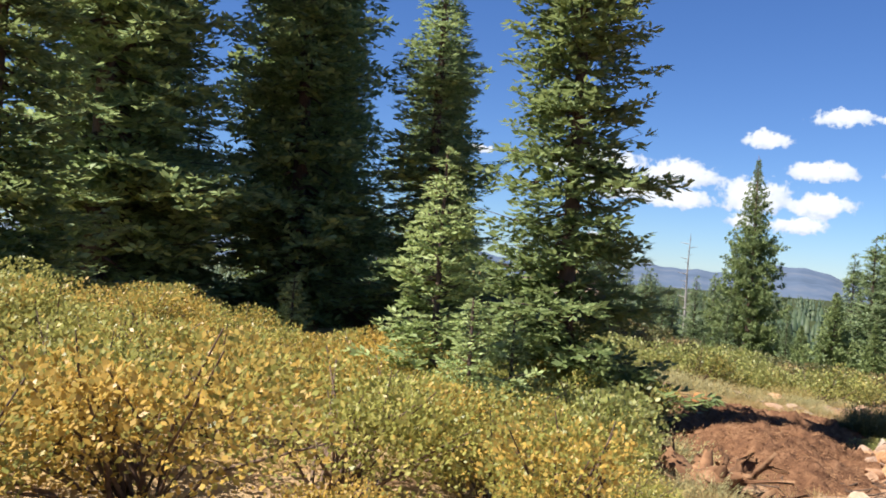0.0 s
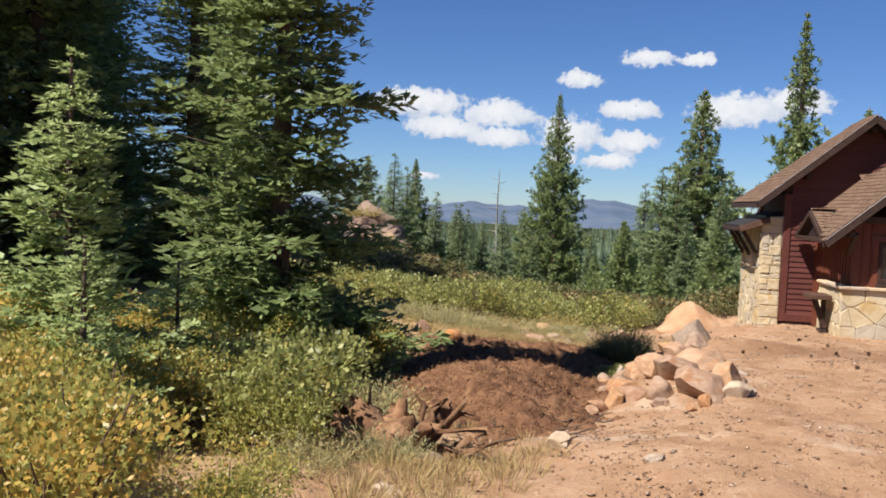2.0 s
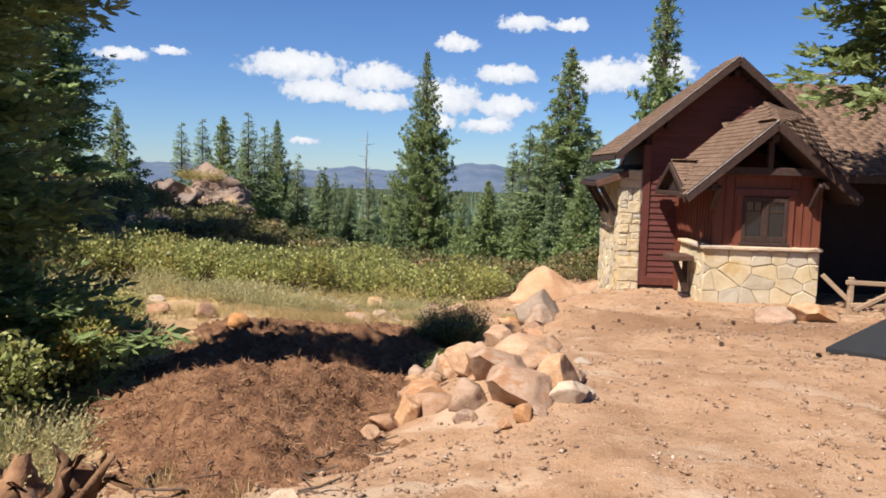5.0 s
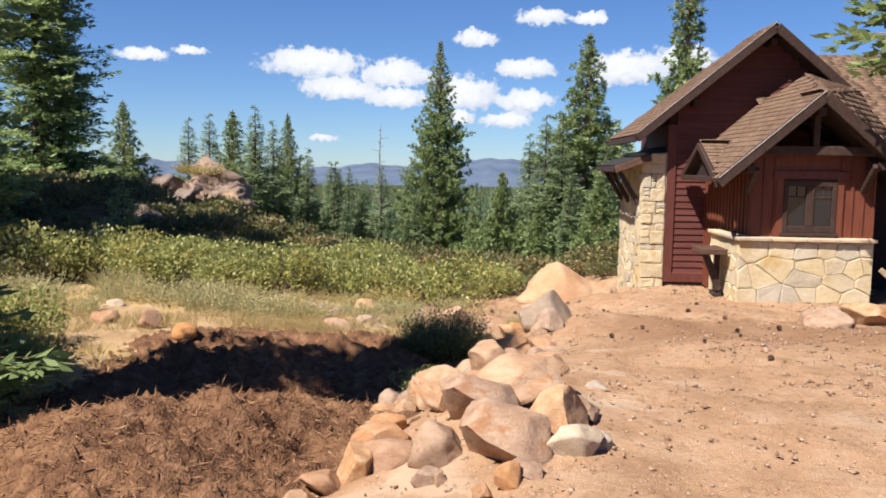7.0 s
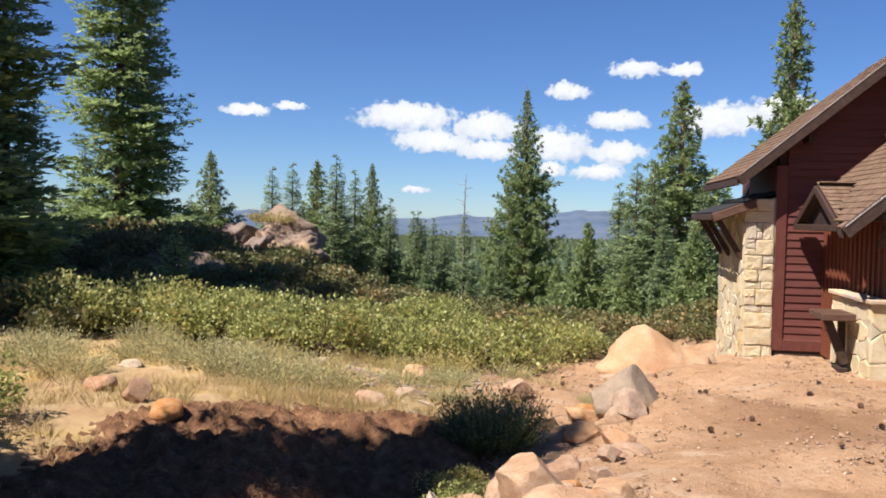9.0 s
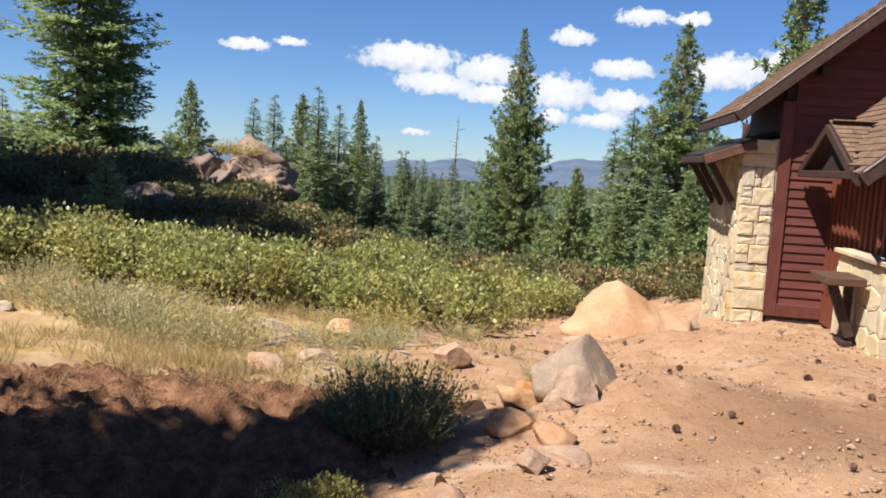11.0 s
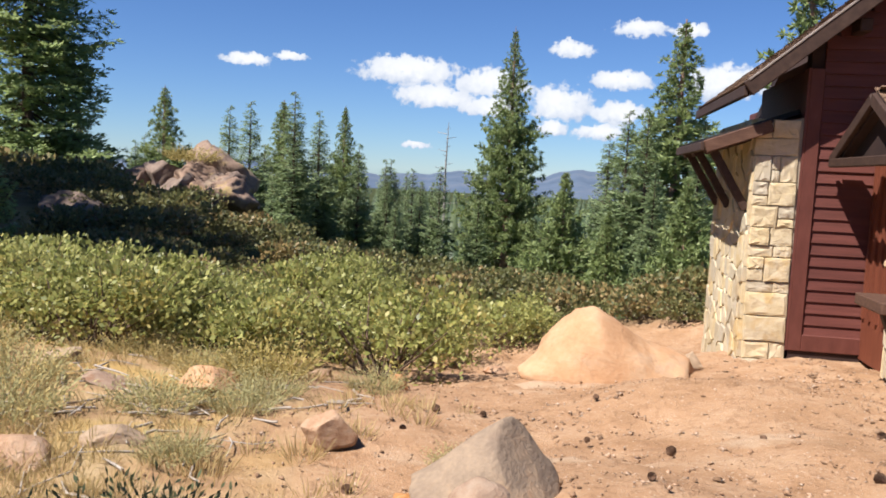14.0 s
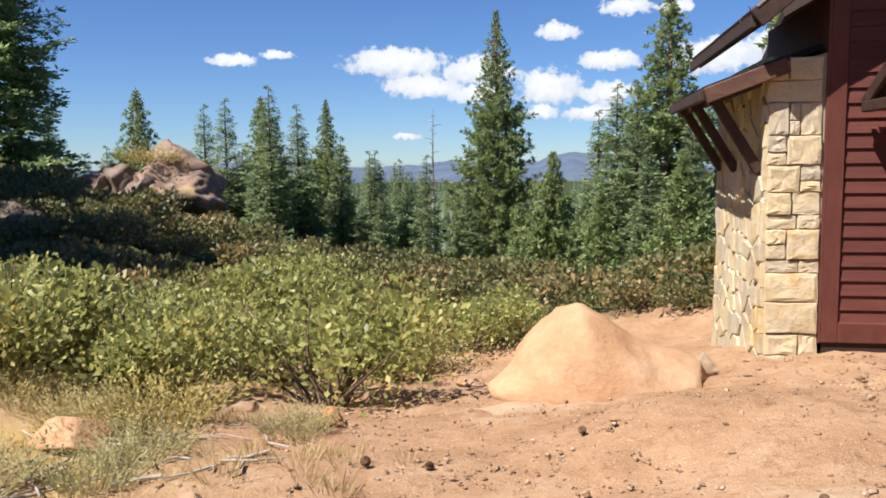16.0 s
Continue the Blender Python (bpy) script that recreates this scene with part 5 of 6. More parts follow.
long_roof = roof_plate("long_roof", [(1.82, -0.36, long_z(-0.36)), (3.2, -2.1, long_z(-2.1)), (9.0, -2.1, long_z(-2.1)), (9.0, 2.0, long_z(2.0)), (1.82, 2.0, long_z(2.0))])
roof_plate("rear_roof", [(2.6, 2.05, 3.70), (9.0, 2.05, 3.70), (9.0, 7.4, 1.2), (0.6, 7.4, 1.2), (0.6, 4.4, 2.6)])
G_E = 0.05
PEAK, HIP = (G_U, G_V, G_Z), (2.42, -0.95, G_Z + G_P * 0.66)
small_left = roof_plate("bay_roof_left", [PEAK, HIP, (1.75, 0.0, small_z(1.75)), (1.03, 0.0, small_z(1.03)), (0.32, -2.55, small_z(0.32)), (G_E, G_V, small_z(G_E))])
small_right = roof_plate("bay_roof_right", [PEAK, (3.45, G_V, small_z(3.45)), (3.45, -2.3, small_z(3.45)), (G_U, -2.9, G_Z)])
# the saddle that carries the bay roof up into the long roof
SADDLE = [(PEAK, HIP, (3.52, -0.72, 2.70)), (PEAK, (3.52, -0.72, 2.70), (3.75, -2.1, long_z(-2.1)))]
saddles = [roof_plate("roof_saddle", t) for t in SADDLE]
# the little side gable over the bay's eave
SG_U, SG_V, SG_Z, SG_H, SG_W = 0.3, -1.38, 1.6, 0.6, 1.2


def side_gable_z(v):
    return SG_Z - SG_H * abs(v - SG_V) / SG_W


def slope_u(z):
    return G_U - (G_Z - z) / G_P


side_roofs = [roof_plate("side_gable_roof", [(SG_U - 0.02, SG_V, SG_Z), (SG_U - 0.02, SG_V + q * SG_W, SG_Z - SG_H), (SG_U + 0.12, SG_V + q * SG_W, SG_Z - SG_H), (slope_u(SG_Z) + 0.1, SG_V, SG_Z)]) for q in (-1, 1)]


def shingles(plate, p0, along, up, width, length, clip=None, single=True):
    """Courses of shingles over a slope from its lower corner p0: each tab its own piece, or joined for the slopes that are seen least."""
    along, up = Vector(along).normalized(), Vector(up).normalized()
    nrm = along.cross(up).normalized()
    if nrm.z < 0:
        nrm = -nrm
    g = random.Random(len(plate.name) * 7)
    expo, tab = 0.145, 0.31
    m0 = Matrix((along, up, nrm)).transposed().to_4x4()
    proto = None
    vs, fs = [], []
    rows = int(length / expo)
    for r in range(rows + 1):
        u = -g.random() * tab
        while u < width:
            w = tab * g.choice((0.7, 1.0, 1.0, 1.25))
            a, b = max(u, 0), min(u + w, width)
            c = ((a + b) / 2, (r + 0.5) * expo)
            u += w
            if b - a < 0.05 or (clip and not clip(*c)):
                continue
            lift = g.uniform(0, 0.006)
            lo = [(a + 0.004, r * expo - 0.012 + g.uniform(-0.008, 0.008), 0.014 + lift), (b - 0.004, r * expo - 0.012 + g.uniform(-0.008, 0.008), 0.014 + lift), (b - 0.004, (r + 1) * expo, 0.006), (a + 0.004, (r + 1) * expo, 0.006)]
            o = len(vs)
            pts = [m0 @ Vector(q) + Vector(p0) for q in lo] + [m0 @ Vector((q[0], q[1], -0.01)) + Vector(p0) for q in lo]
            if single:
                me = bpy.data.meshes.new("shingle")
                me.from_pydata(pts, [], [(0, 1, 2, 3), (0, 4, 5, 1), (1, 5, 6, 2), (2, 6, 7, 3), (3, 7, 4, 0)])
                me.materials.append(M["shingle"])
                under("shingle", me, plate)
            else:
                vs += [tuple(p) for p in pts]
                fs += [tuple(o + k for k in q) for q in ((0, 1, 2, 3), (0, 4, 5, 1), (1, 5, 6, 2), (2, 6, 7, 3), (3, 7, 4, 0))]
    if not single:
        me = mesh_np("shingles", np.array(vs), np.array(fs), "shingle")
        ob = under("shingles", me, plate)
        ob["kind"] = "stuff"


ridge_len = math.hypot(1, G_P)


def clip_bay(a, b):
    u, v = G_E + b / ridge_len, G_V + a
    top = G_U + (v - G_V) * 0.66 / 2.6 if v < -0.95 else 2.42 - (v + 0.95) * 0.7
    low = u < 0.32 + (v + 2.55) * 0.71 / 2.55
    return u < top - 0.02 and not low and small_z(min(u, G_U)) + G_P * max(0, u - G_U) > side_gable_z(v)


def tri_shingles(plate, tri):
    """Courses over a three-cornered slope, laid level."""
    A, B, C = (Vector(p) for p in tri)
    n = (B - A).cross(C - A).normalized()
    n = n if n.z > 0 else -n
    x = Vector((0, 0, 1)).cross(n).normalized()
    y = n.cross(x)
    loc = [((p - A).dot(x), (p - A).dot(y)) for p in (A, B, C)]
    x0, y0 = min(p[0] for p in loc), min(p[1] for p in loc)
    w, h = max(p[0] for p in loc) - x0, max(p[1] for p in loc) - y0

    def inside(a, b):
        d = [(q[0] - p[0]) * (b + y0 - p[1]) - (q[1] - p[1]) * (a + x0 - p[0]) for p, q in zip(loc, loc[1:] + loc[:1])]
        return all(k > -0.02 for k in d) or all(k < 0.02 for k in d)
    shingles(plate, A + x * x0 + y * y0, x, y, w, h, inside, False)


shingles(small_left, (G_E, G_V, small_z(G_E)), (0, 1, 0), (1, 0, G_P), 3.55, 2.37 * ridge_len, clip_bay)
shingles(small_right, (3.45, G_V, small_z(3.45)), (0, 1, 0), (-1, 0, G_P), 1.0, 1.65 * ridge_len, single=False)
for plate, tri in zip(saddles, SADDLE):
    tri_shingles(plate, tri)
sg_len = math.hypot(SG_W, SG_H)
for plate, q in zip(side_roofs, (-1, 1)):
    shingles(plate, (SG_U - 0.02, SG_V + q * SG_W, SG_Z - SG_H), (1, 0, 0), (0, -q * SG_W, SG_H), 0.7, sg_len, lambda a, b: a + SG_U < 0.45 + (slope_u(SG_Z) - 0.35) * b / sg_len)
n_left = (Vector(left_pts[1]) - Vector(left_pts[0])).cross(Vector(left_pts[3]) - Vector(left_pts[0])).normalized()
al = (Vector(left_pts[2]) - Vector(left_pts[3])).normalized()
upv = n_left.cross(al)
upv = upv if upv.z > 0 else -upv
edge_w = (Vector(left_pts[2]) - Vector(left_pts[3])).length
slope_l = (Vector(left_pts[0]) - Vector(left_pts[3])).length


def clip_left(a, b):
    f = b / slope_l
    return 0.02 < a < edge_w * (1 - f) + (V_B - V_F) * f - 0.02


shingles(main_left, left_pts[3], al, upv, edge_w, slope_l, clip_left)
ul = math.hypot(1, LR)
shingles(long_roof, (1.72, -2.1, long_z(-2.1)), (1, 0, 0), (0, 1, LR), 7.2, 4.1 * ul, lambda a, b: not (a < 1.48 and b < 2.0 * (1 - a / 1.48) + 0.1), False)

# rake and eave boards
barge = 0.19
for name, a, b in (("rake_board", (APEX_U, V_F - 0.03, APEX_Z - 0.09), (E_U, V_F - 0.03, E_Z - 0.09)), ("rake_board", (APEX_U, V_F - 0.03, APEX_Z - 0.09), (3.45, V_F - 0.03, rake_z(3.45) - 0.09)),
                   ("rake_board", (G_U, G_V - 0.03, G_Z - 0.08), (G_E, G_V - 0.03, small_z(G_E) - 0.08)), ("rake_board", (G_U, G_V - 0.03, G_Z - 0.08), (3.45, G_V - 0.03, small_z(3.45) - 0.08))):
    beam(name, a, b, 0.05, barge, "timber", house)
beam("eave_board", (E_U - 0.01, V_F, E_Z - 0.1), (E_U - 0.01, 3.4, E_Z - 0.1), 0.05, 0.13, "timber", house)
# thin metal drip edges along the rakes
for a, b in (((APEX_U, V_F - 0.045, APEX_Z + 0.012), (E_U, V_F - 0.045, E_Z + 0.012)), ((G_U, G_V - 0.045, G_Z + 0.012), (G_E, G_V - 0.045, small_z(G_E) + 0.012))):
    beam("drip_edge", a, b, 0.04, 0.022, "drip", house, 0.003, "thin brown metal drip edge")
# boards of the side gable, and a near-black sheet for the shade inside it
for q in (-1, 1):
    beam("rake_board", (SG_U - 0.05, SG_V, SG_Z - 0.07), (SG_U - 0.05, SG_V + q * SG_W, SG_Z - SG_H - 0.085), 0.05, 0.13, "timber", house)
beam("gable_sill", (SG_U - 0.03, SG_V - SG_W, SG_Z - SG_H - 0.1), (SG_U - 0.03, SG_V + SG_W, SG_Z - SG_H - 0.1), 0.1, 0.1, "timber", house)
slab("gable_infill", [(SG_U + 0.12, SG_V - SG_W + 0.1, SG_Z - SG_H - 0.06), (SG_U + 0.12, SG_V + SG_W - 0.1, SG_Z - SG_H - 0.06), (SG_U + 0.12, SG_V, SG_Z - 0.1)], 0.04, "near_black", house)
beam("eave_board", (G_E - 0.02, G_V, small_z(G_E) - 0.09), (SG_U - 0.03, SG_V - SG_W, SG_Z - SG_H - 0.1), 0.05, 0.13, "timber", house)
beam("eave_board", (3.2, -2.13, long_z(-2.1) - 0.1), (9.0, -2.13, long_z(-2.1) - 0.1), 0.05, 0.18, "timber", house)
# rafter tails and purlin ends that stick out under the rakes
for u, zz in ((0.45, rake_z(0.45)), (APEX_U, APEX_Z), (2.9, rake_z(2.9))):
    beam("purlin_end", (u, 0.03, zz - 0.36), (u, V_F + 0.08, zz - 0.36), 0.13, 0.15, "timber", house, 0.012)
for u in (0.62, G_U, 2.8):
    beam("purlin_end", (u, -2.9, small_z(u) - 0.33), (u, G_V + 0.06, small_z(u) - 0.33), 0.13, 0.15, "timber", house, 0.012)
for u in (0.72, 2.72):
    beam("knee_brace", (u, -3.02, small_z(u) - 0.85), (u, G_V + 0.08, small_z(u) - 0.4), 0.1, 0.1, "timber", house)
beam("tie_beam", (0.85, -3.25, 1.42), (2.75, -3.25, 1.42), 0.12, 0.16, "timber", house, 0.012)
beam("king_post", (G_U, -3.25, 1.48), (G_U, -3.25, 2.16), 0.11, 0.11, "timber", house, up=(0, 1, 0))
# stone-clad corner under its lean-to roof
corner = prism("stone_corner", [(-0.54, -1.75), (-0.045, -1.75), (-0.045, 1.42), (-0.54, 1.3)], -0.02, 0.5, "mortar", house, "cream stone-clad corner pier")


def cut(poly, mx, my, nx, ny):
    """The part of a polygon on the near side of a line."""
    out = []
    for k in range(len(poly)):
        (ax, ay), (bx, by) = poly[k - 1], poly[k]
        da, db = (ax - mx) * nx + (ay - my) * ny, (bx - mx) * nx + (by - my) * ny
        if (da <= 0) != (db <= 0):
            t = da / (da - db)
            out.append((ax + (bx - ax) * t, ay + (by - ay) * t))
        if db <= 0:
            out.append((bx, by))
    return out


def masonry(parent, p0, along, up, width, height, seed, size=0.26, proud=0.024, squat=1.35):
    """Irregular fitted stones over a face, each with its own outline, joints between them and rounded edges."""
    g = random.Random(seed)
    along, up = Vector(along).normalized(), Vector(up).normalized()
    out = along.cross(up).normalized()
    seeds = []
    rh = size / squat
    for r in range(-1, int(height / rh) + 2):
        for c in range(-1, int(width / size) + 2):
            if g.random() < 0.2:
                continue
            seeds.append(((c + 0.5 * (r % 2) + g.uniform(-0.3, 0.3)) * size, (r + 0.5 + g.uniform(-0.17, 0.17)) * rh))
    for sx, sy in seeds:
        poly = [(0, 0), (width, 0), (width, height), (0, height)]
        for ox, oy in seeds:
            if (ox, oy) == (sx, sy) or abs(ox - sx) > size * 3 or abs(oy - sy) > size * 3:
                continue
            nx, ny = ox - sx, (oy - sy) * squat * squat
            poly = cut(poly, (ox + sx) / 2, (oy + sy) / 2, nx, ny)
            if len(poly) < 3:
                break
        if len(poly) < 3:
            continue
        cx, cy = sum(q for q, _ in poly) / len(poly), sum(t for _, t in poly) / len(poly)
        reach = max(math.hypot(q - cx, t - cy) for q, t in poly)
        if reach < 0.06:
            continue
        keep = [poly[0]]
        for q in poly[1:]:
            if math.hypot(q[0] - keep[-1][0], q[1] - keep[-1][1]) > 0.02:
                keep.append(q)
        if len(keep) < 3:
            continue
        d = proud * g.uniform(0.7, 1.35)
        n = len(keep)
        rings = []
        for inset, o in ((0.004, -0.01), (0.005, d * 0.6), (0.010, d * 0.92), (0.03, d)):
            ring = []
            for q, t in keep:
                f = max(0.2, 1 - inset / max(0.02, math.hypot(q - cx, t - cy)) * 1.15)
                ring.append((cx + (q - cx) * f, cy + (t - cy) * f, o + (g.uniform(-0.006, 0.006) if o > 0 else 0)))
            rings.append(ring)
        vs = [Vector(p0) + along * x + up * y + out * o for ring in rings for x, y, o in ring]
        fs = [tuple(3 * n + k for k in range(n))]
        for r in range(3):
            fs += [(r * n + k, r * n + (k + 1) % n, (r + 1) * n + (k + 1) % n, (r + 1) * n + k) for k in range(n)]
        me = bpy.data.meshes.new("stone")
        me.from_pydata(vs, [], fs)
        me.materials.append(M["wall_stone"])
        under("stone", me, parent)


def ashlar(parent, p0, along, up, width, height, seed, proud=0.019):
    """Roughly squared blocks in uneven courses, each with a broken face."""
    g = random.Random(seed)
    along, up = Vector(along).normalized(), Vector(up)
    out = along.cross(up).normalized()
    z = 0.0
    while z < height - 0.06:
        h = min(g.choice((0.13, 0.2, 0.24, 0.28, 0.31)) * g.uniform(0.9, 1.1), height - z)
        n = g.choice((1, 2, 2, 2, 3)) if h > 0.16 else g.choice((2, 2, 3))
        xs = [0.0] + sorted(width * (k + g.uniform(-0.28, 0.28)) / n for k in range(1, n)) + [width]
        for a, b in zip(xs, xs[1:]):
            rows = [(z, z + h)]
            if h > 0.23 and b - a < 0.3 and g.random() < 0.45:
                m = z + h * g.uniform(0.4, 0.6)
                rows = [(z, m), (m, z + h)]
            for lo, hi in rows:
                d = proud * g.uniform(0.5, 1.7)
                q = 0.004
                e = lambda s=0.012: g.uniform(-s, s)
                pts = []
                for k in range(3):
                    pts.append((a + (b - a) * k / 3, lo))
                for k in range(2):
                    pts.append((b, lo + (hi - lo) * k / 2))
                for k in range(3):
                    pts.append((b - (b - a) * k / 3, hi))
                for k in range(2):
                    pts.append((a, hi - (hi - lo) * k / 2))
                cx, cy = (a + b) / 2, (lo + hi) / 2
                jig = [(e(0.008), e(0.008)) for _ in pts]
                vs, m = [], len(pts)
                for inset, o in ((q, -0.012), (q + 0.002, d * 0.5), (q + 0.008, d), (q + 0.04, d * 1.2)):
                    for (x, y), (jx, jy) in zip(pts, jig):
                        fx = 1 - inset / max(0.03, (b - a) / 2)
                        fy = 1 - inset / max(0.03, (hi - lo) / 2)
                        px, py = cx + (x + jx * (o > 0) - cx) * max(0.2, fx), cy + (y + jy * (o > 0) - cy) * max(0.2, fy)
                        vs.append(Vector(p0) + along * px + up * py + out * (o + (e(0.007) if o > 0 else 0)))
                vs.append(Vector(p0) + along * cx + up * cy + out * (d * 1.1 + e()))
                fs = [(3 * m + k, 3 * m + (k + 1) % m, 4 * m) for k in range(m)]
                for r in range(3):
                    fs += [(r * m + k, r * m + (k + 1) % m, (r + 1) * m + (k + 1) % m, (r + 1) * m + k) for k in range(m)]
                me = bpy.data.meshes.new("stone")
                me.from_pydata(vs, [], fs)
                me.materials.append(M["wall_stone"])
                under("stone", me, parent)
        z += h


ashlar(corner, (-0.54, -0.03, -1.7), (1, 0, 0), (-0.012, 0, 1), 0.5, 3.15, 3)
S_U, S_L = -0.56, 2.5
side_pier = box("stone_side", (S_U + 0.02, 0.5, -2.3), (-0.05, S_L, 1.42), "mortar", house, "cream stone-clad side of the corner")
masonry(side_pier, (S_U + 0.02, S_L, -2.2), (0, -1, 0), (0, 0, 1), S_L + 0.03, 3.6, 4, 0.25, 0.05, squat=1.1)
# lean-to roof with its dark edge and braces
LT_P, LT_E = 0.37, -1.17


def lean_z(u):
    return 1.13 + LT_P * (u - LT_E)


slab("lean_to_roof", [(-0.43, -0.14, lean_z(-0.43)), (LT_E, -0.14, lean_z(LT_E)), (LT_E, 2.3, lean_z(LT_E)), (-0.04, 2.3, lean_z(-0.04)), (-0.04, 0.26, lean_z(-0.04)), (-0.43, 0.26, lean_z(-0.43))], 0.06, "flashing", house, "dark-edged lean-to roof over the stone corner")
beam("rake_board", (-0.43, -0.17, lean_z(-0.43) - 0.1), (LT_E, -0.17, lean_z(LT_E) - 0.1), 0.07, 0.15, "timber_warm", house)
beam("eave_board", (LT_E - 0.02, -0.14, lean_z(LT_E) - 0.09), (LT_E - 0.02, 2.3, lean_z(LT_E) - 0.09), 0.05, 0.11, "timber", house)
for v in (0.16, 1.3, 2.2):
    beam("knee_brace", (S_U - 0.03, v, 0.3), (S_U - 0.47, v, lean_z(S_U - 0.47) - 0.17), 0.09, 0.1, "timber", house)
    beam("rafter_tail", (S_U + 0.05, v, lean_z(S_U + 0.05) - 0.14), (LT_E + 0.04, v, lean_z(LT_E + 0.04) - 0.14), 0.1, 0.13, "timber", house)

# bay: low stone wall, cap, board-and-batten walls, window
bay = box("bay_wall", (0.80, -3.0, -1.4), (2.9, -0.02, 1.4), "batten", house, "red-brown board-and-batten bay wall")
for u in np.arange(0.80, 2.9, 0.19):
    if 1.28 < u < 2.3:
        continue
    box("batten", (u, -3.03, -0.1), (u + 0.05, -3.0, 1.3), "batten", bay, bevel=0.004)
for v in np.arange(-2.85, -0.1, 0.21):
    box("batten", (0.77, v, -0.9), (0.80, v + 0.05, 1.2), "batten", bay)
for u in (1.28, 2.32):
    box("corner_post", (u - 0.06, -3.05, -0.1), (u + 0.06, -3.0, 0.95), "batten", bay)
box("head_trim", (1.16, -3.055, 0.93), (2.44, -3.0, 1.07), "trim", bay, bevel=0.006)
window = new("window")
window.parent = house
window["label"] = "dark wooden casement window"
for lo, hi in (((1.34, -3.07, -0.02), (1.42, -3.0, 0.9)), ((2.18, -3.07, -0.02), (2.26, -3.0, 0.9)), ((1.42, -3.07, 0.8), (2.18, -3.0, 0.9)), ((1.42, -3.07, -0.02), (2.18, -3.0, 0.1)), ((1.73, -3.07, 0.1), (1.87, -3.0, 0.8))):
    box("window_frame", lo, hi, "timber", window, bevel=0.008)
for a, b in ((1.42, 1.73), (1.87, 2.18)):
    box("pane", (a, -3.03, 0.1), (b, -3.015, 0.8), "glass", window)
    box("muntin", (a, -3.045, 0.6), (b, -3.03, 0.625), "timber", window)
    box("muntin", ((a + b) / 2 - 0.012, -3.044, 0.625), ((a + b) / 2 + 0.012, -3.03, 0.8), "timber", window)
box("window_sill", (1.30, -3.1, -0.08), (2.30, -3.0, -0.02), "timber", window, bevel=0.008)

low = box("low_wall", (0.60, -3.16, -1.6), (2.86, -3.0, -0.16), "mortar", house, "low cream stone wall with a stone cap")
box("low_wall_return", (0.60, -3.0, -1.6), (0.78, -1.4, -0.16), "mortar", low)
masonry(low, (0.57, -3.17, -1.55), (1, 0, 0), (0, 0, 1), 2.32, 1.38, 5, 0.37)
masonry(low, (0.59, -1.4, -1.55), (0, -1, 0), (0, 0, 1), 1.78, 1.38, 6, 0.37)
for a, b in ((0.52, 1.12), (1.125, 1.72), (1.725, 2.3), (2.305, 2.92)):
    box("cap_stone", (a, -3.27, -0.165), (b, -2.98, -0.10), "rock_white", low, bevel=0.012)
for a, b in ((-3.0, -2.2), (-2.195, -1.38)):
    box("cap_stone", (0.50, a, -0.165), (0.80, b, -0.10), "rock_white", low, bevel=0.012)

# timber shelf leaning out from the low wall
shelf = new("timber_shelf")
shelf.matrix_basis = HOUSE
box("top", (0.02, -2.8, -0.47), (0.50, -2.1, -0.36), "timber_warm", shelf, bevel=0.012)
beam("brace", (0.45, -2.5, -1.15), (0.18, -2.5, -0.48), 0.1, 0.12, "timber", shelf)
beam("brace", (0.45, -2.3, -1.15), (0.45, -2.3, -0.46), 0.1, 0.1, "timber", shelf, up=(0, 1, 0))
box("foot", (0.34, -2.55, -1.42), (0.5, -2.25, -1.2), "near_black", shelf, bevel=0.015)
tagged(shelf, "dark timber shelf on a slanting brace beside the stone wall", "shelf")

# log rail by the pine, and the drive
rail = new("wooden_rail")
rail.matrix_basis = HOUSE
zb = ground_z(2.2, 21.0)
for u in (2.75, 3.75):
    beam("post", (u, -4.9, zb - 0.1), (u, -4.9, zb + 0.75), 0.09, 0.09, "lumber", rail, up=(0, 1, 0))
for a, b in (((2.65, -4.92, zb + 0.66), (4.3, -4.92, zb + 0.62)), ((2.75, -4.94, zb + 0.25), (4.3, -4.94, zb + 0.25)), ((2.8, -4.96, zb + 0.15), (3.75, -4.96, zb + 0.65)), ((2.35, -4.6, zb + 0.75), (3.0, -5.0, zb + 0.05)), ((2.5, -4.98, zb + 0.02), (4.2, -4.98, zb + 0.05))):
    beam("rail", a, b, 0.07, 0.08, "lumber", rail)
tagged(rail, "rough timber rail of loose posts and poles", "railing")

drive_pts = [HOUSE @ Vector(p) for p in ((0.45, -9.2, 0), (2.5, -6.7, 0), (9, -6.9, 0), (9, -12.5, 0), (3.2, -11.6, 0))]
slab("driveway", [(p.x, p.y, -0.88) for p in drive_pts], 0.06, "asphalt")
tagged(bpy.data.objects["driveway"], "fresh black asphalt driveway edge", "driveway", kind="structure")

tp = HOUSE @ Vector((3.52, -5.0, 0))
right_pine = tree("pine_tree", fir_mesh(13, 2.7, 1.35, 47, bare=0.36, droop=-22, gap=0.34, power=0.7, lift=20), "fir", "pine_bark", tp.x, tp.y, "tall pine with a bare reddish trunk beside the house")


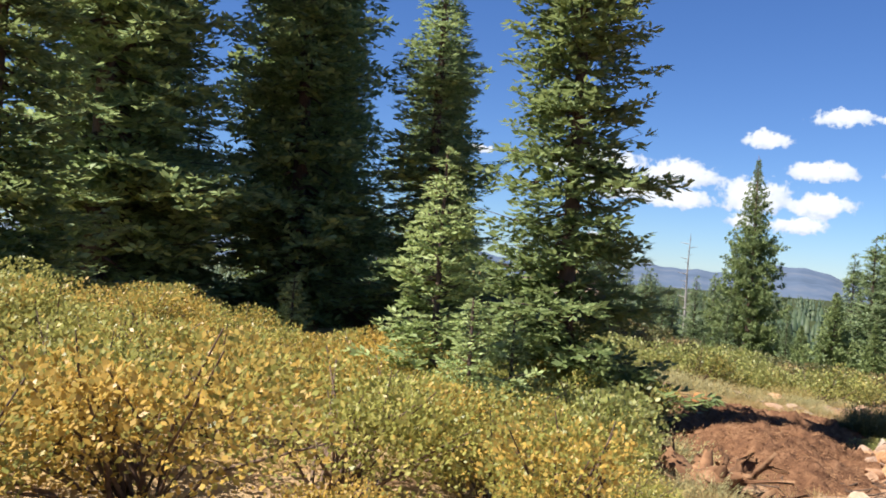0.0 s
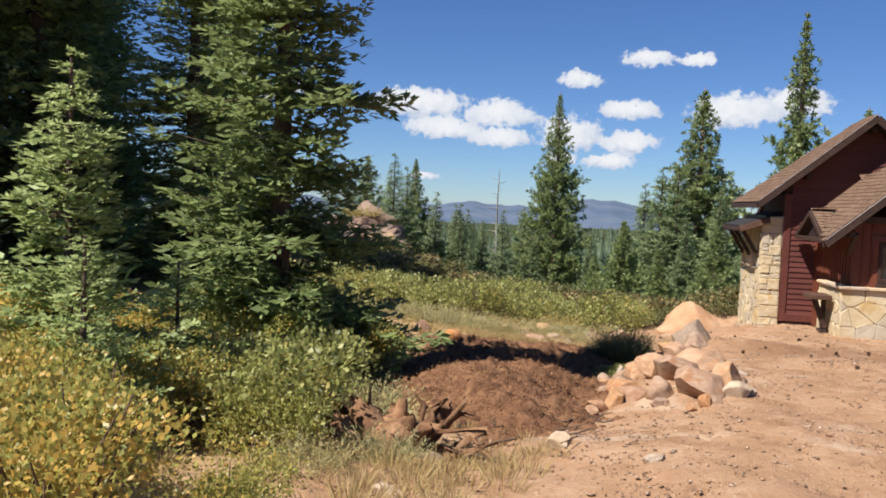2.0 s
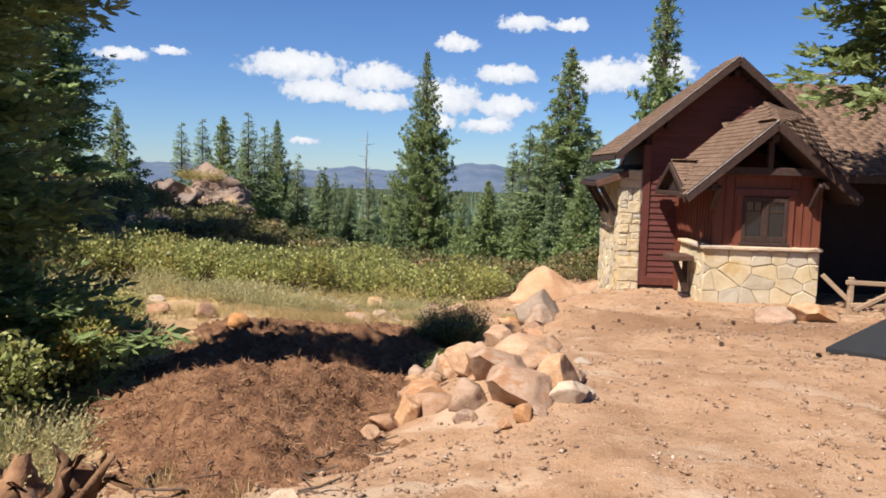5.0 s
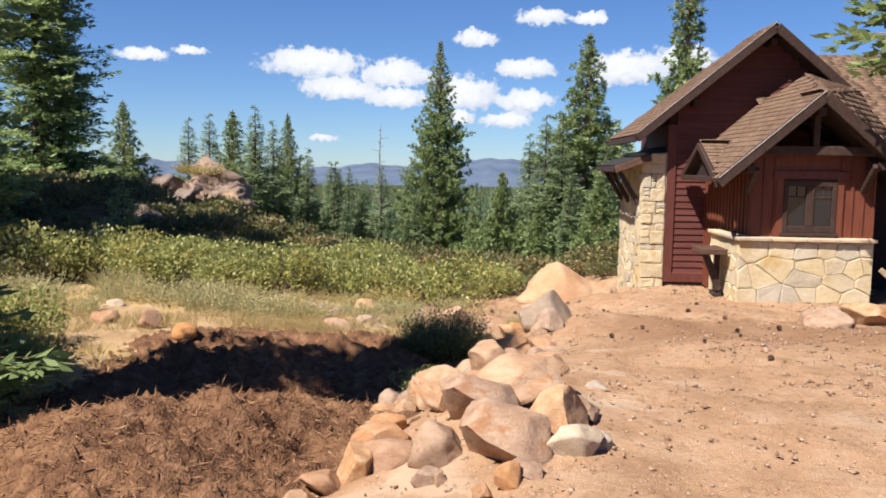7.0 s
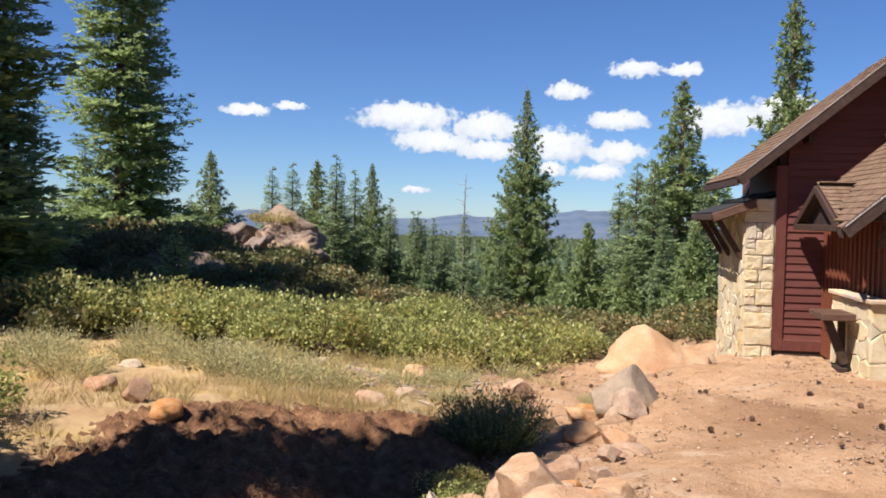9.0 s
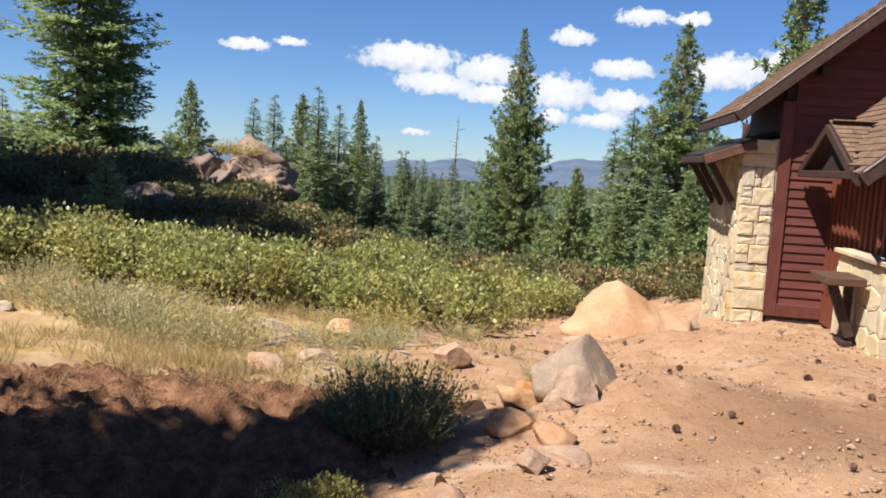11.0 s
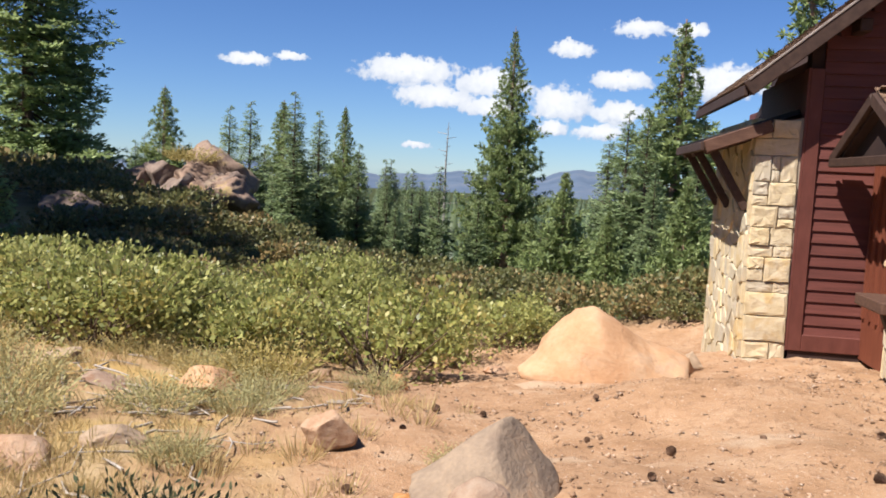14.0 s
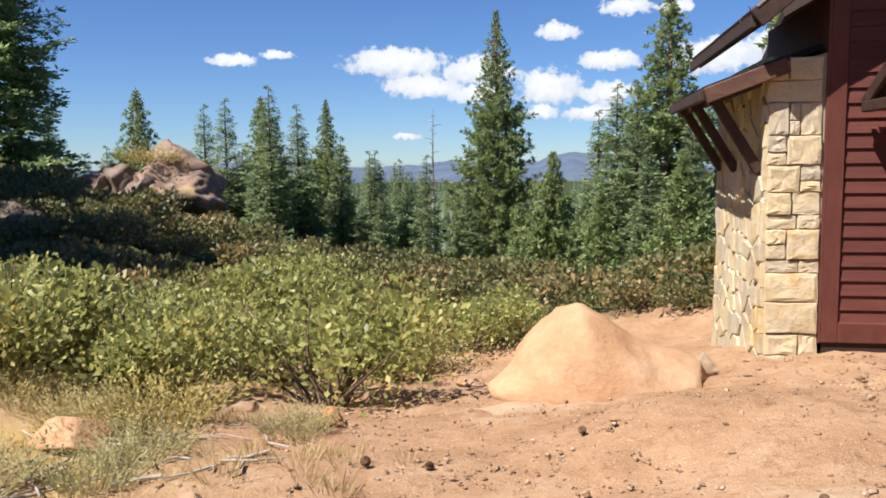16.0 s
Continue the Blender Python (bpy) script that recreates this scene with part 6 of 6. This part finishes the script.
# ---- small things on the ground ----
def cone_mesh():
    """A pine cone: rows of scales round a spindle."""
    vs, fs = [], []
    g = random.Random(4)
    for r in range(7):
        zz, rr = 0.01 + r * 0.014, 0.042 * math.sin(math.pi * (0.15 + 0.8 * r / 7)) + 0.008
        for k in range(9):
            a = 6.283 * (k + 0.5 * (r % 2)) / 9
            c, s = math.cos(a), math.sin(a)
            o = len(vs)
            w = 0.012
            vs += [(c * rr * 0.3 - s * w, s * rr * 0.3 + c * w, zz), (c * rr * 0.3 + s * w, s * rr * 0.3 - c * w, zz), (c * rr + s * w, s * rr - c * w, zz + 0.012), (c * rr * 1.12, s * rr * 1.12, zz + 0.016), (c * rr - s * w, s * rr + c * w, zz + 0.012)]
            fs.append((o, o + 1, o + 2, o + 3, o + 4))
    me = bpy.data.meshes.new("pine_cone")
    me.from_pydata(vs, [], fs)
    me.materials.append(M["cone"])
    return me


CONE = cone_mesh()
g = np.random.default_rng(31)
spots = [(-0.82, 19.2), (-1.8, 22.15), (-2.7, 19.2), (-1.6, 20.9), (-2.1, 20.8), (-2.6, 21.4), (-3.0, 21.2), (-0.3, 20.9), (0.4, 20.0), (1.0, 18.0), (1.6, 19.1), (0.9, 19.6), (-0.2, 18.0), (0.6, 17.0), (-2.9, 20.4), (-2.0, 19.9), (-0.9, 20.4), (-0.5, 17.6), (1.3, 16.4), (0.5, 21.4)]
spots += [(g.uniform(-3, 3), g.uniform(15.5, 22)) for _ in range(2)]
for x, y in spots:
    ob = new("pine_cone", CONE)
    ob.matrix_basis = pose(x, y, ground_z(x, y) + 0.005, g.uniform(50, 100), 0, g.uniform(0, 360)) @ Matrix.Scale(g.uniform(0.45, 0.8), 4)
    ob.location.z += 0.02
    tagged(ob, "brown fallen pine cone on the dirt", "pine cone", "pine cones")


def grit():
    """Clods, chips and pebbles scattered over the bare dirt, thicker in some patches."""
    g = np.random.default_rng(37)
    bv = np.array([(1, 0, 0), (0, 1, 0), (-1, 0, 0), (0, -1, 0), (0, 0, 1), (0, 0, -1)], dtype=float)
    bf = np.array([(0, 1, 4), (1, 2, 4), (2, 3, 4), (3, 0, 4), (1, 0, 5), (2, 1, 5), (3, 2, 5), (0, 3, 5)])
    n = 62000
    x, y = g.uniform(-4.8, 4.5, n), g.uniform(6, 25.2, n)
    patch = np.sin(1.3 * x + 2 * np.sin(0.9 * y)) * np.sin(1.1 * y + 1.5 * np.sin(1.4 * x))
    keep = (g.random(n) < 0.3 + 0.6 * np.clip(patch + 0.2, 0, 1)) & ~((x < -2.6) & (y < 18.5) & (g.random(n) < 0.7))
    x, y = x[keep], y[keep]
    n = len(x)
    s = 0.004 + 0.02 * g.random(n) ** 6 + 0.006 * g.random(n)
    a = g.uniform(0, 6.28, n)
    v = bv[None] * (1 + g.normal(0, 0.28, (n, 6, 3))) * s[:, None, None] * np.stack([g.uniform(0.8, 1.9, n), g.uniform(0.7, 1.2, n), g.uniform(0.35, 0.9, n)], 1)[:, None, :]
    c, q = np.cos(a)[:, None], np.sin(a)[:, None]
    v = np.stack([v[..., 0] * c - v[..., 1] * q, v[..., 0] * q + v[..., 1] * c, v[..., 2]], -1)
    v += np.stack([x, y, lie(x, y) + rough(x, y) + s * 0.25], 1)[:, None, :]
    f = (bf[None] + (np.arange(n) * 6)[:, None, None]).reshape(-1, 3)
    tagged(under("pebbles", mesh_np("pebbles", v.reshape(-1, 3), f, "clod")), "small clods, chips and pebbles on the dirt", "pebbles", kind="stuff")


grit()


def litter(name, n, area, ln, material, label, seed, lift=0.02):
    g = np.random.default_rng(seed)
    parts = []
    for _ in range(n):
        x, y = g.uniform(area[0], area[1]), g.uniform(area[2], area[3])
        a, q = g.uniform(0, 6.28), g.uniform(0.4, 1.0) * ln
        p = [(x + q * (t - 0.5) * math.cos(a) + g.normal(0, 0.03), y + q * (t - 0.5) * math.sin(a) + g.normal(0, 0.03)) for t in (0, 0.5, 1)]
        r = g.uniform(0.005, 0.014)
        parts.append(tube([(u, v, ground_z(u, v) + lift * (1 + g.random())) for u, v in p], [r, r * 0.9, r * 0.5], 5))
    v, f = merge(parts)
    tagged(under(name, mesh_np(name, v, f, material)), label, "twigs", kind="stuff")


litter("dead_twigs", 110, (-7.0, -3.6, 18.0, 22), 0.55, "grey_wood", "grey dead twigs scattered on dry ground", 41)
litter("mulch_sticks", 34, (-3.4, -1.4, 8.8, 11.3), 0.36, "twig", "brown sticks lying round the mulch", 43, 0.05)


def stump():
    """A torn-up root: splintered slabs and twisted fingers of wood."""
    g = np.random.default_rng(47)
    ob = empty("tree_stump", -2.9, 8.9, ground_z(-2.9, 8.9) - 0.03, 0, 1.45)

    def finger(n, lo, hi, thick):
        parts = []
        for i in range(n):
            a = g.uniform(-0.5, 3.7)
            ln = g.uniform(lo, hi)
            c = np.array([g.normal(-0.08, 0.14), g.normal(0, 0.1), g.uniform(0.0, 0.12)])
            e = c + np.array([math.cos(a) * ln, math.sin(a) * ln * 0.4 - 0.05, g.uniform(-0.05, 0.34)])
            p = [c + (e - c) * t + g.normal(0, 0.035, 3) * t for t in (0, 0.25, 0.5, 0.75, 1)]
            r = g.uniform(0.5, 1.0) * thick
            parts.append(tube(p, [r * 1.2, r * 1.25, r, r * 0.6, r * 0.15], 7))
        v, f = merge(parts)
        return v + g.normal(0, 0.009, v.shape), f
    under("root_crown", mesh_np("root_crown", *finger(24, 0.12, 0.3, 0.12), "root"), ob)
    roots = under("root_tangle", mesh_np("root_tangle", *finger(34, 0.25, 0.62, 0.032), "root"), ob)
    roots["kind"] = "stuff"
    tagged(ob, "torn brown root stump at the edge of the brush", "stump")


stump()
